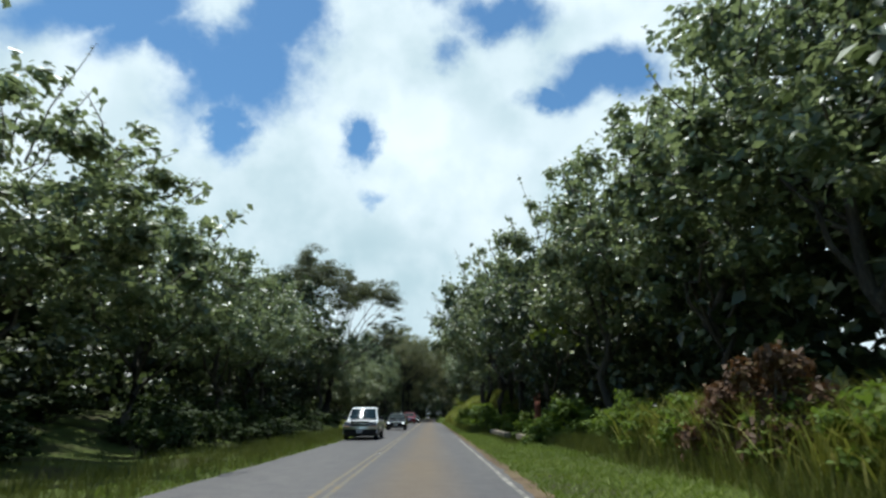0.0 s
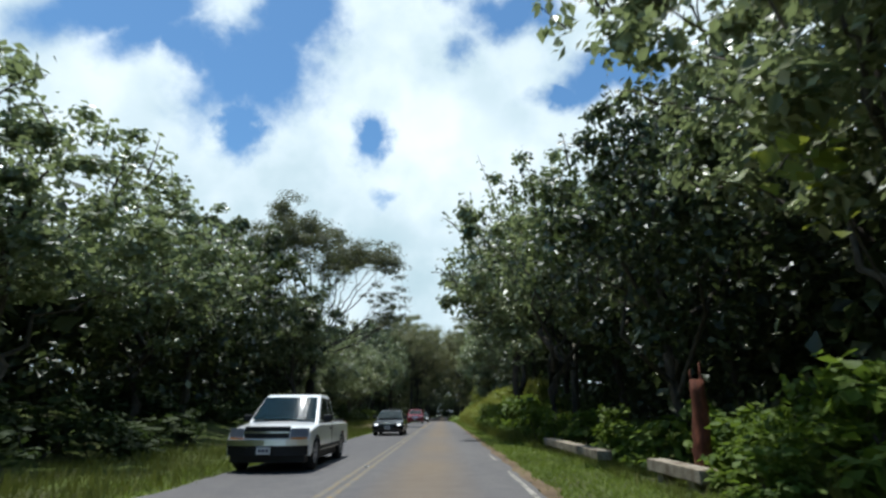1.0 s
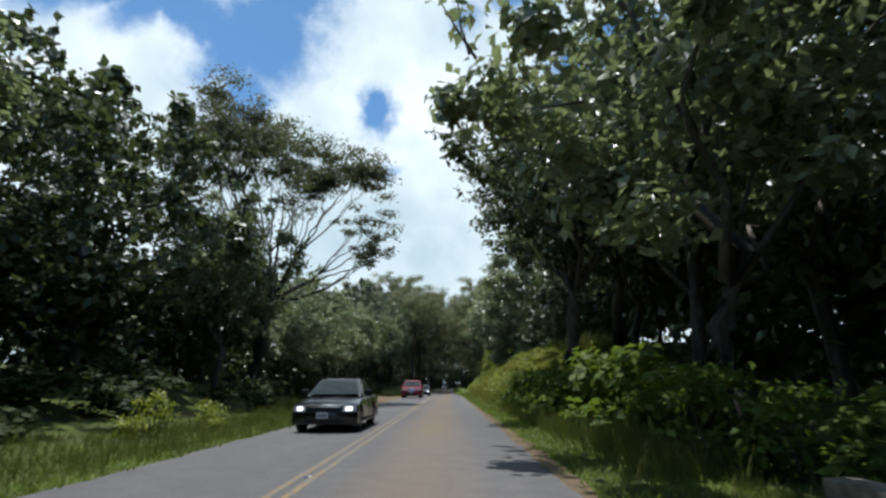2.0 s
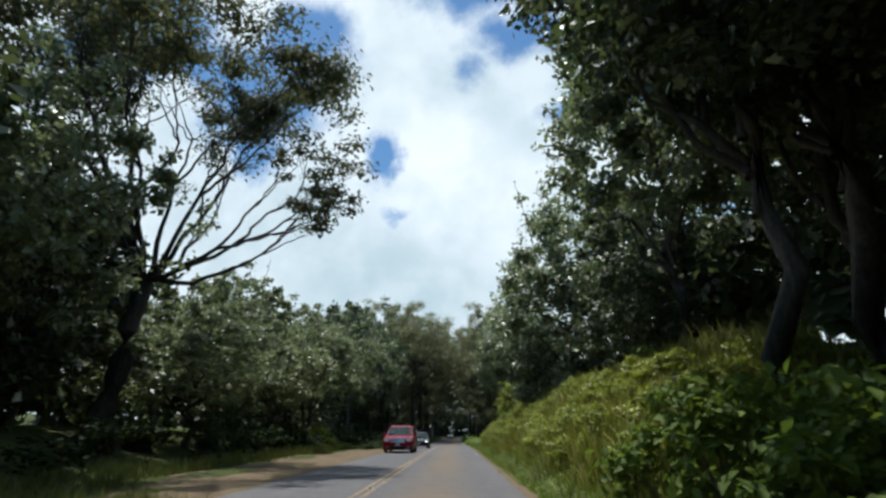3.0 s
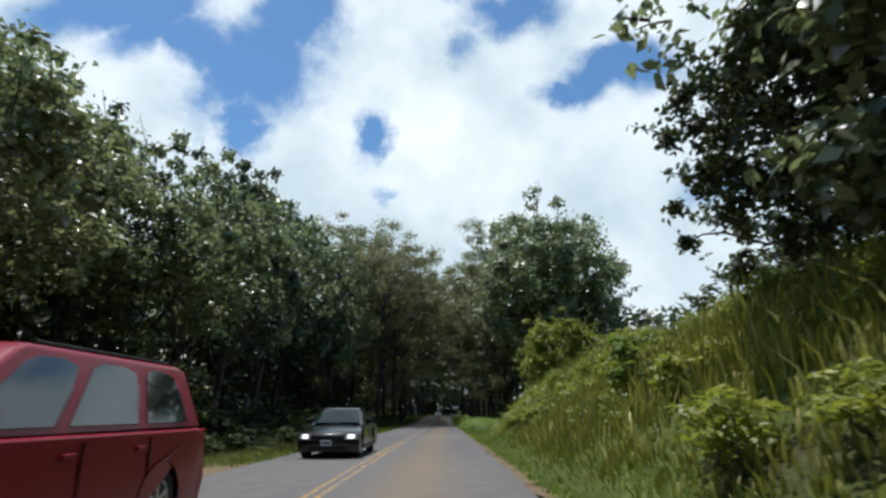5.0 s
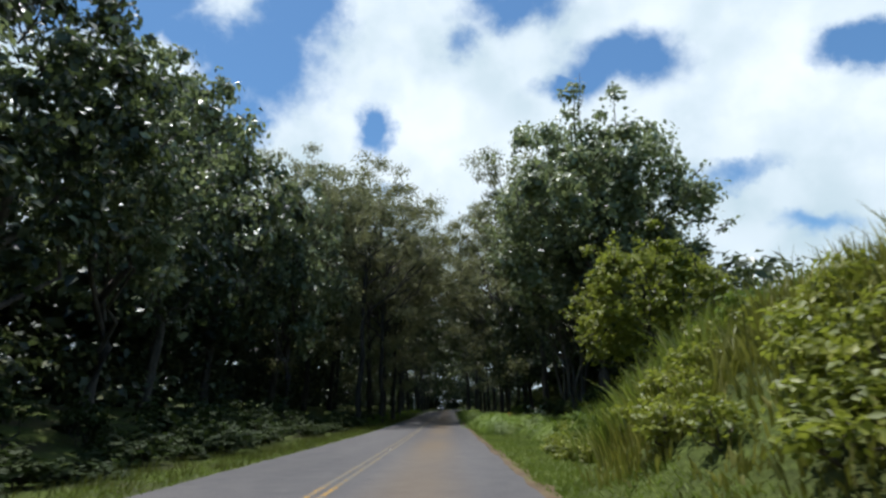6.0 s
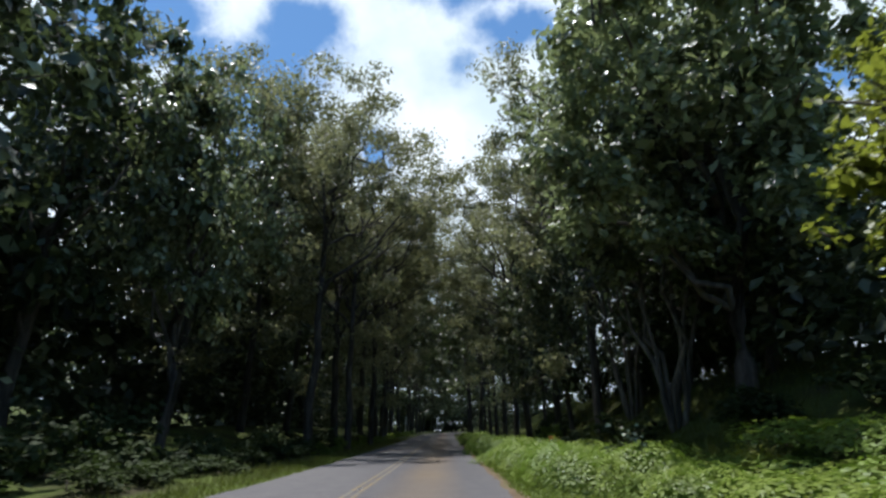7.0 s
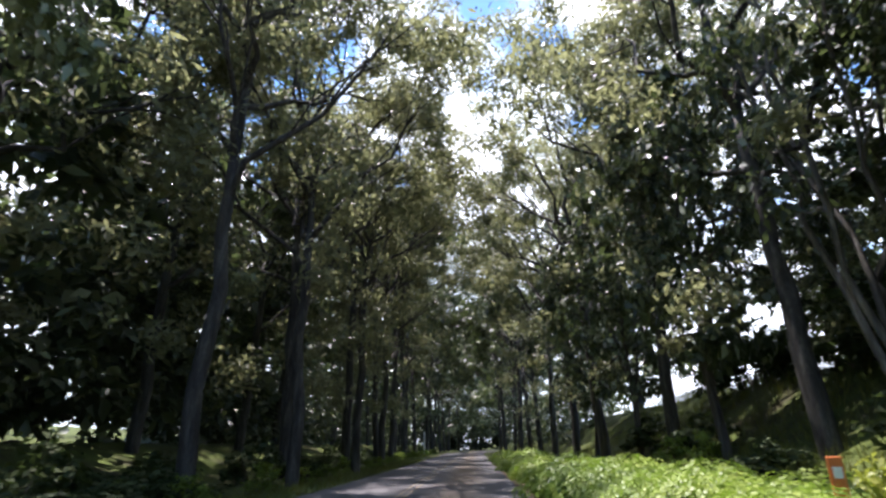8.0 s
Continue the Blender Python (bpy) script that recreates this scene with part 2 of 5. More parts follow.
M_GROUND, nodes, links, p = shader("soil_and_turf", 0.95, 0.15)
f = noise_of(nodes, links, 0.6, 6.0)
g = noise_of(nodes, links, 9.0, 4.0)
col = ramp(nodes, links, f, [(0.32, (0.045, 0.040, 0.020)), (0.5, (0.060, 0.075, 0.018)), (0.7, (0.085, 0.110, 0.022))])
col = blend(nodes, links, 1.0, col, ramp(nodes, links, g, [(0.3, (0.6, 0.6, 0.6)), (0.7, (1.25, 1.25, 1.2))]), "MULTIPLY")
links.new(col, p.inputs["Base Color"])
relief(nodes, links, p, g, 0.8, 0.06)

M_DIRT, nodes, links, p = shader("packed_brown_dirt", 0.95, 0.15)
f = noise_of(nodes, links, 0.9, 6.0)
g = noise_of(nodes, links, 18.0, 4.0)
col = ramp(nodes, links, f, [(0.3, (0.095, 0.068, 0.042)), (0.55, (0.165, 0.118, 0.070)), (0.75, (0.13, 0.12, 0.05))])
col = blend(nodes, links, 1.0, col, ramp(nodes, links, g, [(0.3, (0.65, 0.65, 0.65)), (0.7, (1.2, 1.2, 1.2))]), "MULTIPLY")
links.new(col, p.inputs["Base Color"])
relief(nodes, links, p, g, 0.7, 0.03)

M_BEAM, nodes, links, p = shader("weathered_concrete", 0.9, 0.2)
f = noise_of(nodes, links, 3.5, 6.0)
g = noise_of(nodes, links, 25.0, 4.0)
col = ramp(nodes, links, f, [(0.3, (0.13, 0.095, 0.065)), (0.5, (0.25, 0.21, 0.155)), (0.72, (0.36, 0.32, 0.25))])
col = blend(nodes, links, 1.0, col, ramp(nodes, links, g, [(0.3, (0.7, 0.7, 0.7)), (0.7, (1.15, 1.15, 1.15))]), "MULTIPLY")
links.new(col, p.inputs["Base Color"])
relief(nodes, links, p, g, 0.5, 0.01)


def plain(name, colour, rough=0.5, spec=0.5, metal=0.0, coat=0.0, vary=0.12, scale=8.0):
    m, nodes, links, p = shader(name, rough, spec, metal)
    f = noise_of(nodes, links, scale, 4.0)
    lo, hi = tuple(c * (1 - vary) for c in colour), tuple(min(1, c * (1 + vary)) for c in colour)
    links.new(ramp(nodes, links, f, [(0.3, lo), (0.7, hi)]), p.inputs["Base Color"])
    p.inputs["Coat Weight"].default_value, p.inputs["Coat Roughness"].default_value = coat, 0.05
    return m


M_PAINT_WHITE = plain("white_car_paint", (0.72, 0.72, 0.71), 0.35, 0.5, 0, 0.8, 0.05)
M_PAINT_RED = plain("dark_red_car_paint", (0.21, 0.003, 0.020), 0.34, 0.25, 0.0, 0.18, 0.08)
M_PAINT_DARK = plain("dark_blue_grey_car_paint", (0.005, 0.006, 0.009), 0.25, 0.5, 0.1, 0.4, 0.08)
M_PAINT_SILVER = plain("silver_car_paint", (0.42, 0.43, 0.44), 0.3, 0.5, 0.5, 1.0, 0.05)
M_CHROME = plain("chrome", (0.80, 0.80, 0.80), 0.30, 0.5, 1.0, 0, 0.04)
M_BLACK = plain("black_plastic", (0.012, 0.012, 0.013), 0.6, 0.3)
M_TYRE = plain("tyre_rubber", (0.016, 0.016, 0.017), 0.85, 0.2, 0, 0, 0.3, 20)
M_ALLOY = plain("alloy_wheel", (0.38, 0.38, 0.40), 0.35, 0.5, 0.8)
M_PLATE = plain("plate_white", (0.55, 0.55, 0.54), 0.5)
M_BARS = plain("plate_bars", (0.05, 0.05, 0.09), 0.6)
M_LAMP = plain("headlamp_lens", (0.40, 0.42, 0.43), 0.10, 0.8, 0.5, 1.0)
M_LAMP_ON, nodes, links, p = shader("lit_headlamp", 0.15, 0.6)
p.inputs["Base Color"].default_value = (0.6, 0.6, 0.58, 1)
p.inputs["Emission Color"].default_value, p.inputs["Emission Strength"].default_value = (1.0, 0.97, 0.92, 1), 1.4
M_AMBER = plain("amber_lens", (0.45, 0.16, 0.02), 0.2, 0.6)
M_TAIL = plain("red_lens", (0.30, 0.01, 0.01), 0.2, 0.6)
M_ORANGE = plain("orange_marker_paint", (0.55, 0.14, 0.03), 0.6)
M_POST_WHITE = plain("white_post_paint", (0.72, 0.72, 0.70), 0.6)
M_SCREEN = plain("teal_windscreen_glass", (0.010, 0.030, 0.034), 0.05, 0.5, 0, 0.45)
M_LAMP_DIM = plain("smoky_headlight_plastic", (0.16, 0.17, 0.20), 0.18, 0.6)
M_GLASS, nodes, links, p = shader("tinted_car_glass", 0.04, 0.7)
p.inputs["Base Color"].default_value = (0.012, 0.017, 0.017, 1)
p.inputs["Coat Weight"].default_value = 0.6
smear = noise_of(nodes, links, 4.0, 3.0)
links.new(ramp(nodes, links, smear, [(0.3, (0.03, 0.03, 0.03)), (0.8, (0.10, 0.10, 0.10))]), p.inputs["Roughness"])

# ---- geometry helpers ----


def smooth01(a):
    a = np.clip(a, 0, 1)
    return a * a * (3 - 2 * a)


def ground_z(x, y):
    """Height of the ground beside the road."""
    x, y = np.asarray(x, float), np.asarray(y, float)
    bank = smooth01((y - 59) / 13) * (1 - smooth01((y - 123) / 12))
    low = 1 - smooth01((y - 57) / 9)
    late = smooth01((y - 125) / 10)
    toe = 2.0 + 0.24 * np.maximum(0, y - 116)
    right = bank * 4.0 * (1 - np.exp(-(np.maximum(x - toe, 0) / 3.4) ** 1.35)) + low * 0.9 * smooth01((x - 4.2) / 6) + late * 4.6 * smooth01((x - 5.6) / 10.5)
    right = right - low * 1.1 * np.exp(-(((x - 7.5) / 2.6) ** 2)) * np.exp(-(((y - 37) / 7) ** 2))
    left = 1.6 * smooth01((-x - 9.5) / 9) + 3.0 * smooth01((-x - 25) / 40)
    bumps = 0.10 * np.sin(x * 1.3 + 0.7 * np.sin(y * 0.31)) * np.sin(y * 0.47 + x * 0.2)
    off = smooth01((np.maximum(x - 1.6, -5.4 - x)) / 3.0)
    return -0.03 + sag(y) + right * (x > 0) + left * (x < 0) + bumps * off


def gz(x, y):
    return float(ground_z(x, y))


def mesh_from(name, verts, faces, material=None, smooth=False):
    me = bpy.data.meshes.new(name)
    me.from_pydata([tuple(v) for v in verts], [], [tuple(f) for f in faces])
    if material:
        me.materials.append(material)
    if smooth:
        me.polygons.foreach_set("use_smooth", [True] * len(me.polygons))
    me.update()
    return me


def tri_mesh(name, verts, tris, material):
    """A mesh from numpy arrays of vertices and triangles."""
    me = bpy.data.meshes.new(name)
    me.vertices.add(len(verts))
    me.vertices.foreach_set("co", np.asarray(verts, np.float32).ravel())
    me.loops.add(3 * len(tris))
    me.loops.foreach_set("vertex_index", np.asarray(tris, np.int32).ravel())
    me.polygons.add(len(tris))
    me.polygons.foreach_set("loop_start", np.arange(0, 3 * len(tris), 3, dtype=np.int32))
    me.materials.append(material)
    me.update(calc_edges=True)
    return me


def unit(a):
    return a / (np.linalg.norm(a, axis=-1, keepdims=True) + 1e-9)


def leaf_mesh(name, c, n, size, material, rng, aspect=0.62, fold=0.22, droop=0.25):
    """Folded kite-shaped leaves at c with normals n."""
    count = len(c)
    t = rng.normal(size=(count, 3))
    t = unit(t - (t * n).sum(1, keepdims=True) * n)
    t[:, 2] -= droop
    t = unit(t)
    b = unit(np.cross(n, t))
    s = size[:, None]
    base, tip = c - t * s * 0.5, c + t * s * 0.5 
    belly = c - t * s * 0.08
    left = belly + b * s * aspect * 0.5 + n * s * fold * 0.5
    right = belly - b * s * aspect * 0.5 + n * s * fold * 0.5
    verts = np.stack([base, right, tip, left], 1).reshape(-1, 3)
    k = np.arange(count)[:, None] * 4
    tris = np.concatenate([k + [0, 1, 2], k + [0, 2, 3]], 1).reshape(-1, 3)
    return tri_mesh(name, verts, tris, material)


def clump_leaves(clumps, per, size, rng, flat=0.8, up=0.6):
    """Leaf places, normals and sizes over round clumps (x, y, z, radius)."""
    cl = np.repeat(np.asarray(clumps, float), per, axis=0)
    d = unit(rng.normal(size=(len(cl), 3)))
    turn = rng.random(len(cl)) < 0.55
    d[turn, 2] = np.abs(d[turn, 2])
    reach = np.abs(0.70 + 0.27 * rng.normal(size=len(cl)))
    c = cl[:, :3] + d * (cl[:, 3] * reach)[:, None] * [1, 1, flat]
    n = unit(0.75 * d + np.array([0, 0, up * 0.85]) + 0.42 * rng.normal(size=d.shape))
    return c, n, size * rng.uniform(0.65, 1.35, len(cl))


def inner_leaves(rng, count, size, radius, low, high):
    """Large leaves added inside a crown to block light and darken it."""
    d = unit(rng.normal(size=(count, 3))) * (rng.random((count, 1)) ** 0.5)
    c = d * [radius, radius, (high - low) / 2] + [0, 0, (high + low) / 2]
    return c, unit(rng.normal(size=(count, 3)) + [0, 0, 0.4]), size * rng.uniform(0.7, 1.3, count)


def tube_mesh(name, paths, material, sides=7):
    """Tapered tubes along polylines of (x, y, z, radius)."""
    verts, faces = [], []
    for path in paths:
        pts = [Vector(q[:3]) for q in path]
        start = len(verts)
        for i, q in enumerate(path):
            way = (pts[min(i + 1, len(pts) - 1)] - pts[max(i - 1, 0)]).normalized()
            side = way.orthogonal().normalized() if abs(way.z) > 0.99 else way.cross(Vector((0, 0, 1))).normalized()
            other = way.cross(side)
            for k in range(sides):
                a = 2 * math.pi * k / sides
                verts.append(pts[i] + (side * math.cos(a) + other * math.sin(a)) * q[3])
        for i in range(len(path) - 1):
            for k in range(sides):
                a, b = start + i * sides + k, start + i * sides + (k + 1) % sides
                faces.append((a, b, b + sides, a + sides))
        faces.append(tuple(start + (len(path) - 1) * sides + k for k in range(sides)))
    return mesh_from(name, verts, faces, material, True)


def child(name, me, parent, label=""):
    ob = new(name, me)
    ob.parent = parent
    if label:
        tagged(ob, label)
    return ob


def part(name, bm, material, parent, label="", smooth=False):
    me = bpy.data.meshes.new(name)
    bm.to_mesh(me)
    bm.free()
    me.materials.append(material)
    if smooth:
        me.polygons.foreach_set("use_smooth", [True] * len(me.polygons))
    return child(name, me, parent, label)


def bent(rng, a, b, ra, rb, steps=5, wob=0.06, rise=0.0):
    """A slightly crooked tapered path from a to b."""
    a, b = np.asarray(a, float), np.asarray(b, float)
    far = np.linalg.norm(b - a)
    out = []
    for i in range(steps + 1):
        s = i / steps
        q = a + (b - a) * s + rng.normal(size=3) * far * wob * math.sin(math.pi * s)
        q[2] += rise * far * math.sin(math.pi * s)
        out.append((*q, ra + (rb - ra) * s))
    return out


# ---- trees ----


def sprays(rng, starts, ways, lengths, per, leaf, paths=None, spread=0.13, thick=0.022):
    """Leaves strung along thin twigs that stick out of a crown."""
    cs, ns = [], []
    for p, d, far in zip(starts, ways, lengths):
        curl = rng.normal(size=3) * 0.18
        for k in range(per):
            s = (k + rng.random()) / per
            q = p + d * far * s + curl * far * s * s
            cs.append(q + rng.normal(size=3) * spread * (1.1 - 0.5 * s))
            ns.append(d * 0.3 + np.array([0, 0, 0.5]) + rng.normal(size=3) * 0.7)
        if paths is not None:
            paths.append([(*p, thick), (*(p + d * far * 0.5 + curl * far * 0.25), thick * 0.7), (*(p + d * far + curl * far), thick * 0.35)])
    return np.array(cs), unit(np.array(ns)), leaf * rng.uniform(0.65, 1.3, len(cs))


def broadleaf(seed, height, radius, skirt, material, leaves=132, leaf=0.30, clumps=64, shoots=12, twigs=170, label="", reach=0.34):
    """A dense broad-leaved tree whose crown starts at the share `skirt` of its height."""
    rng = np.random.default_rng(seed)
    tree = new("broadleaf_tree")
    tagged(tree, label, "tree", "roadside broadleaf trees")
    lean = rng.normal(size=2) * 0.3
    top = (lean[0], lean[1], height * 0.72)
    child("trunk", tube_mesh("trunk", [bent(rng, (0, 0, -0.3), top, 0.26 * height / 12, 0.07, 7, 0.03)], M_BARK), tree)
    spots = []
    wave = rng.uniform(0, 6.28, 4)

    def rim(az, h):
        r = radius * max(0.12, 1 - ((h - 0.46) / 0.60) ** 2) ** 0.5 * (0.62 + 0.38 * min(1.0, h / 0.42))
        return r * (1 + 0.20 * math.sin(3 * az + wave[0] + 2 * h) + 0.16 * math.sin(5 * az + wave[1] + 7 * h))

    for i in range(clumps):
        az, h = rng.uniform(0, 2 * math.pi), rng.uniform(0.02, 1.0) ** 0.8
        r = rim(az, h) * (rng.uniform(0.70, 0.98) if i % 4 else rng.uniform(0.2, 0.6))
        z = height * (skirt + (0.94 - skirt) * h) + rng.normal() * 0.03 * height
        spots.append((r * math.cos(az), r * math.sin(az), z, rng.uniform(0.10, 0.20) * radius))
    order = rng.permutation(len(spots))
    for k in range(6):
        s = spots[order[k]]
        z0 = max(0.12 * height, s[2] * rng.uniform(0.35, 0.6))
        child("limb", tube_mesh("limb", [bent(rng, (lean[0] * z0 / height, lean[1] * z0 / height, z0), s[:3], 0.10 * height / 12, 0.02, 5, 0.07, 0.06)], M_BARK), tree)
    c, n, s = clump_leaves(spots, leaves, leaf, rng)
    starts, ways, far, paths = [], [], [], []
    for i in range(twigs):
        az, h = rng.uniform(0, 2 * math.pi), rng.uniform(0.1, 1.0) ** 0.7
        r = rim(az, h) * rng.uniform(0.80, 1.0)
        starts.append(np.array([r * math.cos(az), r * math.sin(az), height * (skirt + (0.94 - skirt) * h)]))
        ways.append(np.array([math.cos(az) * (1.1 - h), math.sin(az) * (1.1 - h), 0.1 + 0.9 * h]) + rng.normal(size=3) * 0.35)
        far.append(radius * rng.uniform(0.12, reach))
    for i in range(shoots):
        az, r = rng.uniform(0, 6.28), radius * rng.uniform(0.05, 0.7)
        starts.append(np.array([r * math.cos(az), r * math.sin(az), height * (0.88 - 0.30 * (r / radius) ** 2)]))
        ways.append(np.array([math.cos(az) * 0.2, math.sin(az) * 0.2, 1.0]))
        far.append(height * rng.uniform(0.15, 0.30))
    ways = unit(np.array(ways))
    c2, n2, s2 = sprays(rng, starts, ways, far, 15, leaf * 0.92, paths, 0.035 * radius, 0.034)
    tufts = [(*(starts[-k] + ways[-k] * far[-k] * rng.uniform(0.8, 1.0)), 0.10 * radius) for k in range(1, shoots + 1)]
    c3, n3, s3 = clump_leaves(tufts, 60, leaf, rng)
    c2, n2, s2 = np.concatenate([c2, c3]), np.concatenate([n2, n3]), np.concatenate([s2, s3])
    child("twigwork", tube_mesh("twigwork", paths[-shoots - 90:], M_BARK, 4), tree)["kind"] = "stuff"
    c4, n4, s4 = inner_leaves(rng, 1000, 0.029 * height, 0.66 * radius, height * max(skirt + 0.10, 0.14), height * 0.84)
    c, n, s = np.concatenate([c, c2, c4]), np.concatenate([n, n2, n4]), np.concatenate([s, s2, s4])
    child("crown", leaf_mesh("crown", c, n, s, material, rng), tree)
    return tree


def gum_tree(seed, height, radius, material, clumps=112, leaves=142, leaf=0.36, label=""):
    """A tall gum tree: pale trunk, steep limbs, loose clumps of narrow hanging leaves."""
    rng = np.random.default_rng(seed)
    tree = new("gum_tree")
    tagged(tree, label, "tree", "gum trees over the road")
    fork = height * rng.uniform(0.34, 0.44)
    lean = rng.normal(size=2) * 0.5
    child("trunk", tube_mesh("trunk", [bent(rng, (0, 0, -0.4), (lean[0], lean[1], fork), 0.30, 0.19, 7, 0.008),
                                       bent(rng, (lean[0], lean[1], fork), (lean[0] * 2, lean[1] * 2, height * 0.86), 0.19, 0.04, 6, 0.03)], M_BARK_PALE, 9), tree)
    spots = []
    for k in range(9):
        az = k * 2.4 + rng.uniform(-0.4, 0.4)
        z0 = fork * rng.uniform(0.7, 1.0) + k * 0.03 * height
        r1 = radius * rng.uniform(0.55, 1.0)
        z1 = z0 + height * rng.uniform(0.12, 0.34)
        end = (lean[0] + r1 * math.cos(az), lean[1] + r1 * math.sin(az), min(z1, height * 0.95))
        paths = [bent(rng, (lean[0], lean[1], z0), end, 0.14, 0.035, 6, 0.05, -0.05)]
        for j in range(4):
            a2 = az + rng.uniform(-1.2, 1.2)
            tip = (end[0] + radius * 0.35 * math.cos(a2), end[1] + radius * 0.35 * math.sin(a2), end[2] + rng.uniform(-0.07, 0.10) * height)
            mid = paths[0][2 + j % 4][:3]
            paths.append(bent(rng, mid, tip, 0.045, 0.012, 4, 0.08))
            spots.append((*tip, rng.uniform(0.9, 1.6)))
            spots.append((*(0.6 * np.array(tip) + 0.4 * np.array(mid)), rng.uniform(0.7, 1.3)))
        child("limb", tube_mesh("limb", paths, M_BARK_PALE, 6), tree)
    while len(spots) < clumps:
        az, h = rng.uniform(0, 6.28), 0.13 + 0.87 * rng.random() ** 0.85
        r = radius * math.sin(math.pi * (0.20 + 0.68 * (h - 0.13) / 0.87)) * rng.uniform(0.3, 1.05)
        spots.append((lean[0] * 1.5 + r * math.cos(az), lean[1] * 1.5 + r * math.sin(az), height * h, rng.uniform(0.8, 1.5)))
    c, n, s = clump_leaves(spots, leaves, leaf, rng, 0.8, 0.25)
    child("crown", leaf_mesh("crown", c, n, s, material, rng, 0.36, 0.12, 0.6), tree)
    return tree


def forked_tree(seed, height, label):
    """A tree of several pale leaning trunks that fan out from one base under a loose dark crown."""
    rng = np.random.default_rng(seed)
    tree = tagged(new("forked_tree"), label, "tree")
    spots = []
    for k in range(7):
        az = k * 0.9 + rng.uniform(-0.2, 0.2)
        spread = height * rng.uniform(0.16, 0.38)
        end = (spread * math.cos(az), spread * math.sin(az), height * rng.uniform(0.62, 0.85))
        stem = bent(rng, (0.25 * math.cos(az), 0.25 * math.sin(az), -0.3), end, 0.15, 0.05, 7, 0.035, -0.03)
        paths = [stem]
        for j in range(4):
            a2 = az + rng.uniform(-1.0, 1.0)
            tip = np.array(stem[3 + j][:3]) + np.array([math.cos(a2), math.sin(a2), rng.uniform(0.2, 0.9)]) * height * rng.uniform(0.10, 0.2)
            paths.append(bent(rng, stem[3 + j][:3], tip, 0.05, 0.015, 4, 0.08))
            spots.append((*tip, rng.uniform(0.6, 1.2)))
        spots.append((*end, rng.uniform(0.8, 1.3)))
        child("trunk", tube_mesh("trunk", paths, M_BARK_LIGHT, 7), tree)
    c, n, s = clump_leaves(spots, 90, 0.30, rng)
    child("crown", leaf_mesh("crown", c, n, s, M_LEAF_DEEP, rng), tree)
    return tree


def umbrella_tree(seed, label):
    """A spreading tree with bare ascending limbs and dark flat tufts at their ends."""
    rng = np.random.default_rng(seed)
    tree = tagged(new("umbrella_tree"), label, "tree")
    fork = np.array([0.6, 0.0, 5.6])
    child("trunk", tube_mesh("trunk", [bent(rng, (-0.3, 0, -0.4), fork, 0.42, 0.32, 7, 0.02)], M_BARK_BACKLIT, 10), tree)
    spots = []

    def grow(p, d, far, rad, depth, paths):
        e = p + d * far
        paths.append(bent(rng, p, e, rad, rad * 0.62, 5 if depth > 2 else 3, 0.028, -0.05))
        if depth == 1:
            spots.append((*(p + d * far * 0.9), rng.uniform(0.45, 0.75)))
        if depth == 0:
            spots.append((*e, rng.uniform(0.55, 1.0)))
            return
        for k in range(2):
            turn = rng.normal(size=3) * 0.44
            turn[2] = abs(turn[2]) * 0.5 + 0.05
            grow(e, unit((d + turn)[None])[0], far * rng.uniform(0.60, 0.78), rad * 0.58, depth - 1, paths)

    for way, far in (((0.80, 0.10, 0.12), 2.8), ((0.75, -0.15, 0.30), 3.3), ((0.72, 0.25, 0.46), 3.6), ((0.55, -0.30, 0.75), 4.2), ((0.35, 0.4, 1.0), 4.6), ((-0.1, -0.2, 1.0), 4.8),
                     ((-0.5, 0.3, 0.9), 4.4), ((-0.7, -0.35, 0.6), 4.2), ((0.1, 0.75, 0.75), 4.2), ((0.2, -0.75, 0.7), 4.0), ((-0.3, -0.1, 1.1), 4.6), ((-0.8, 0.05, 0.5), 4.0),
                     ((-0.25, -0.5, 0.8), 4.2), ((0.0, 0.2, 1.2), 4.8), ((-0.45, -0.25, 1.1), 5.0), ((-0.6, 0.1, 0.9), 5.0)):
        paths = []
        held = len(spots)
        grow(fork, unit(np.array([way]))[0], far * 0.9, 0.115, 5, paths)
        if way[2] < 0.5 and way[0] > 0:
            spots[held:] = [(*q[:3], q[3] * 0.7) for q in spots[held::4]]
        child("limb", tube_mesh("limb", paths, M_BARK_BACKLIT, 5), tree)
    c, n, s = clump_leaves([(*(np.array(q[:3]) + rng.normal(size=3) * [0.45, 0.45, 0.25]), q[3] * 1.1) for q in spots], 60, 0.22, rng, 0.45, 0.6)
    child("crown", leaf_mesh("crown", c, n, s, M_DOME, rng, 0.5), tree)
    return tree


def shrub(seed, radius, tall, leaf, count, material, label, name="shrub"):
    """A shrub: a few stems and a low crown of leaves that reaches the ground."""
    rng = np.random.default_rng(seed)
    bush = tagged(new(name), label, "shrub")
    spots, paths = [], []
    for k in range(14):
        az, r, h = rng.uniform(0, 6.28), radius * math.sqrt(rng.random()) * 0.85, rng.uniform(0.12, 0.9)
        r *= math.cos(h * 1.2)
        q = (r * math.cos(az), r * math.sin(az), tall * h)
        spots.append((*q, radius * rng.uniform(0.25, 0.42)))
        if k < 6:
            paths.append(bent(rng, (0.1 * math.cos(az), 0.1 * math.sin(az), -0.1), q, 0.035, 0.012, 4, 0.08))
    child("woody_base", tube_mesh("woody_base", paths, M_BARK, 5), bush)
    c, n, s = clump_leaves(spots, count // 14, leaf, rng)
    c[:, 2] = np.maximum(c[:, 2], 0.03)
    child("foliage", leaf_mesh("foliage", c, n, s, material, rng), bush)
    return bush


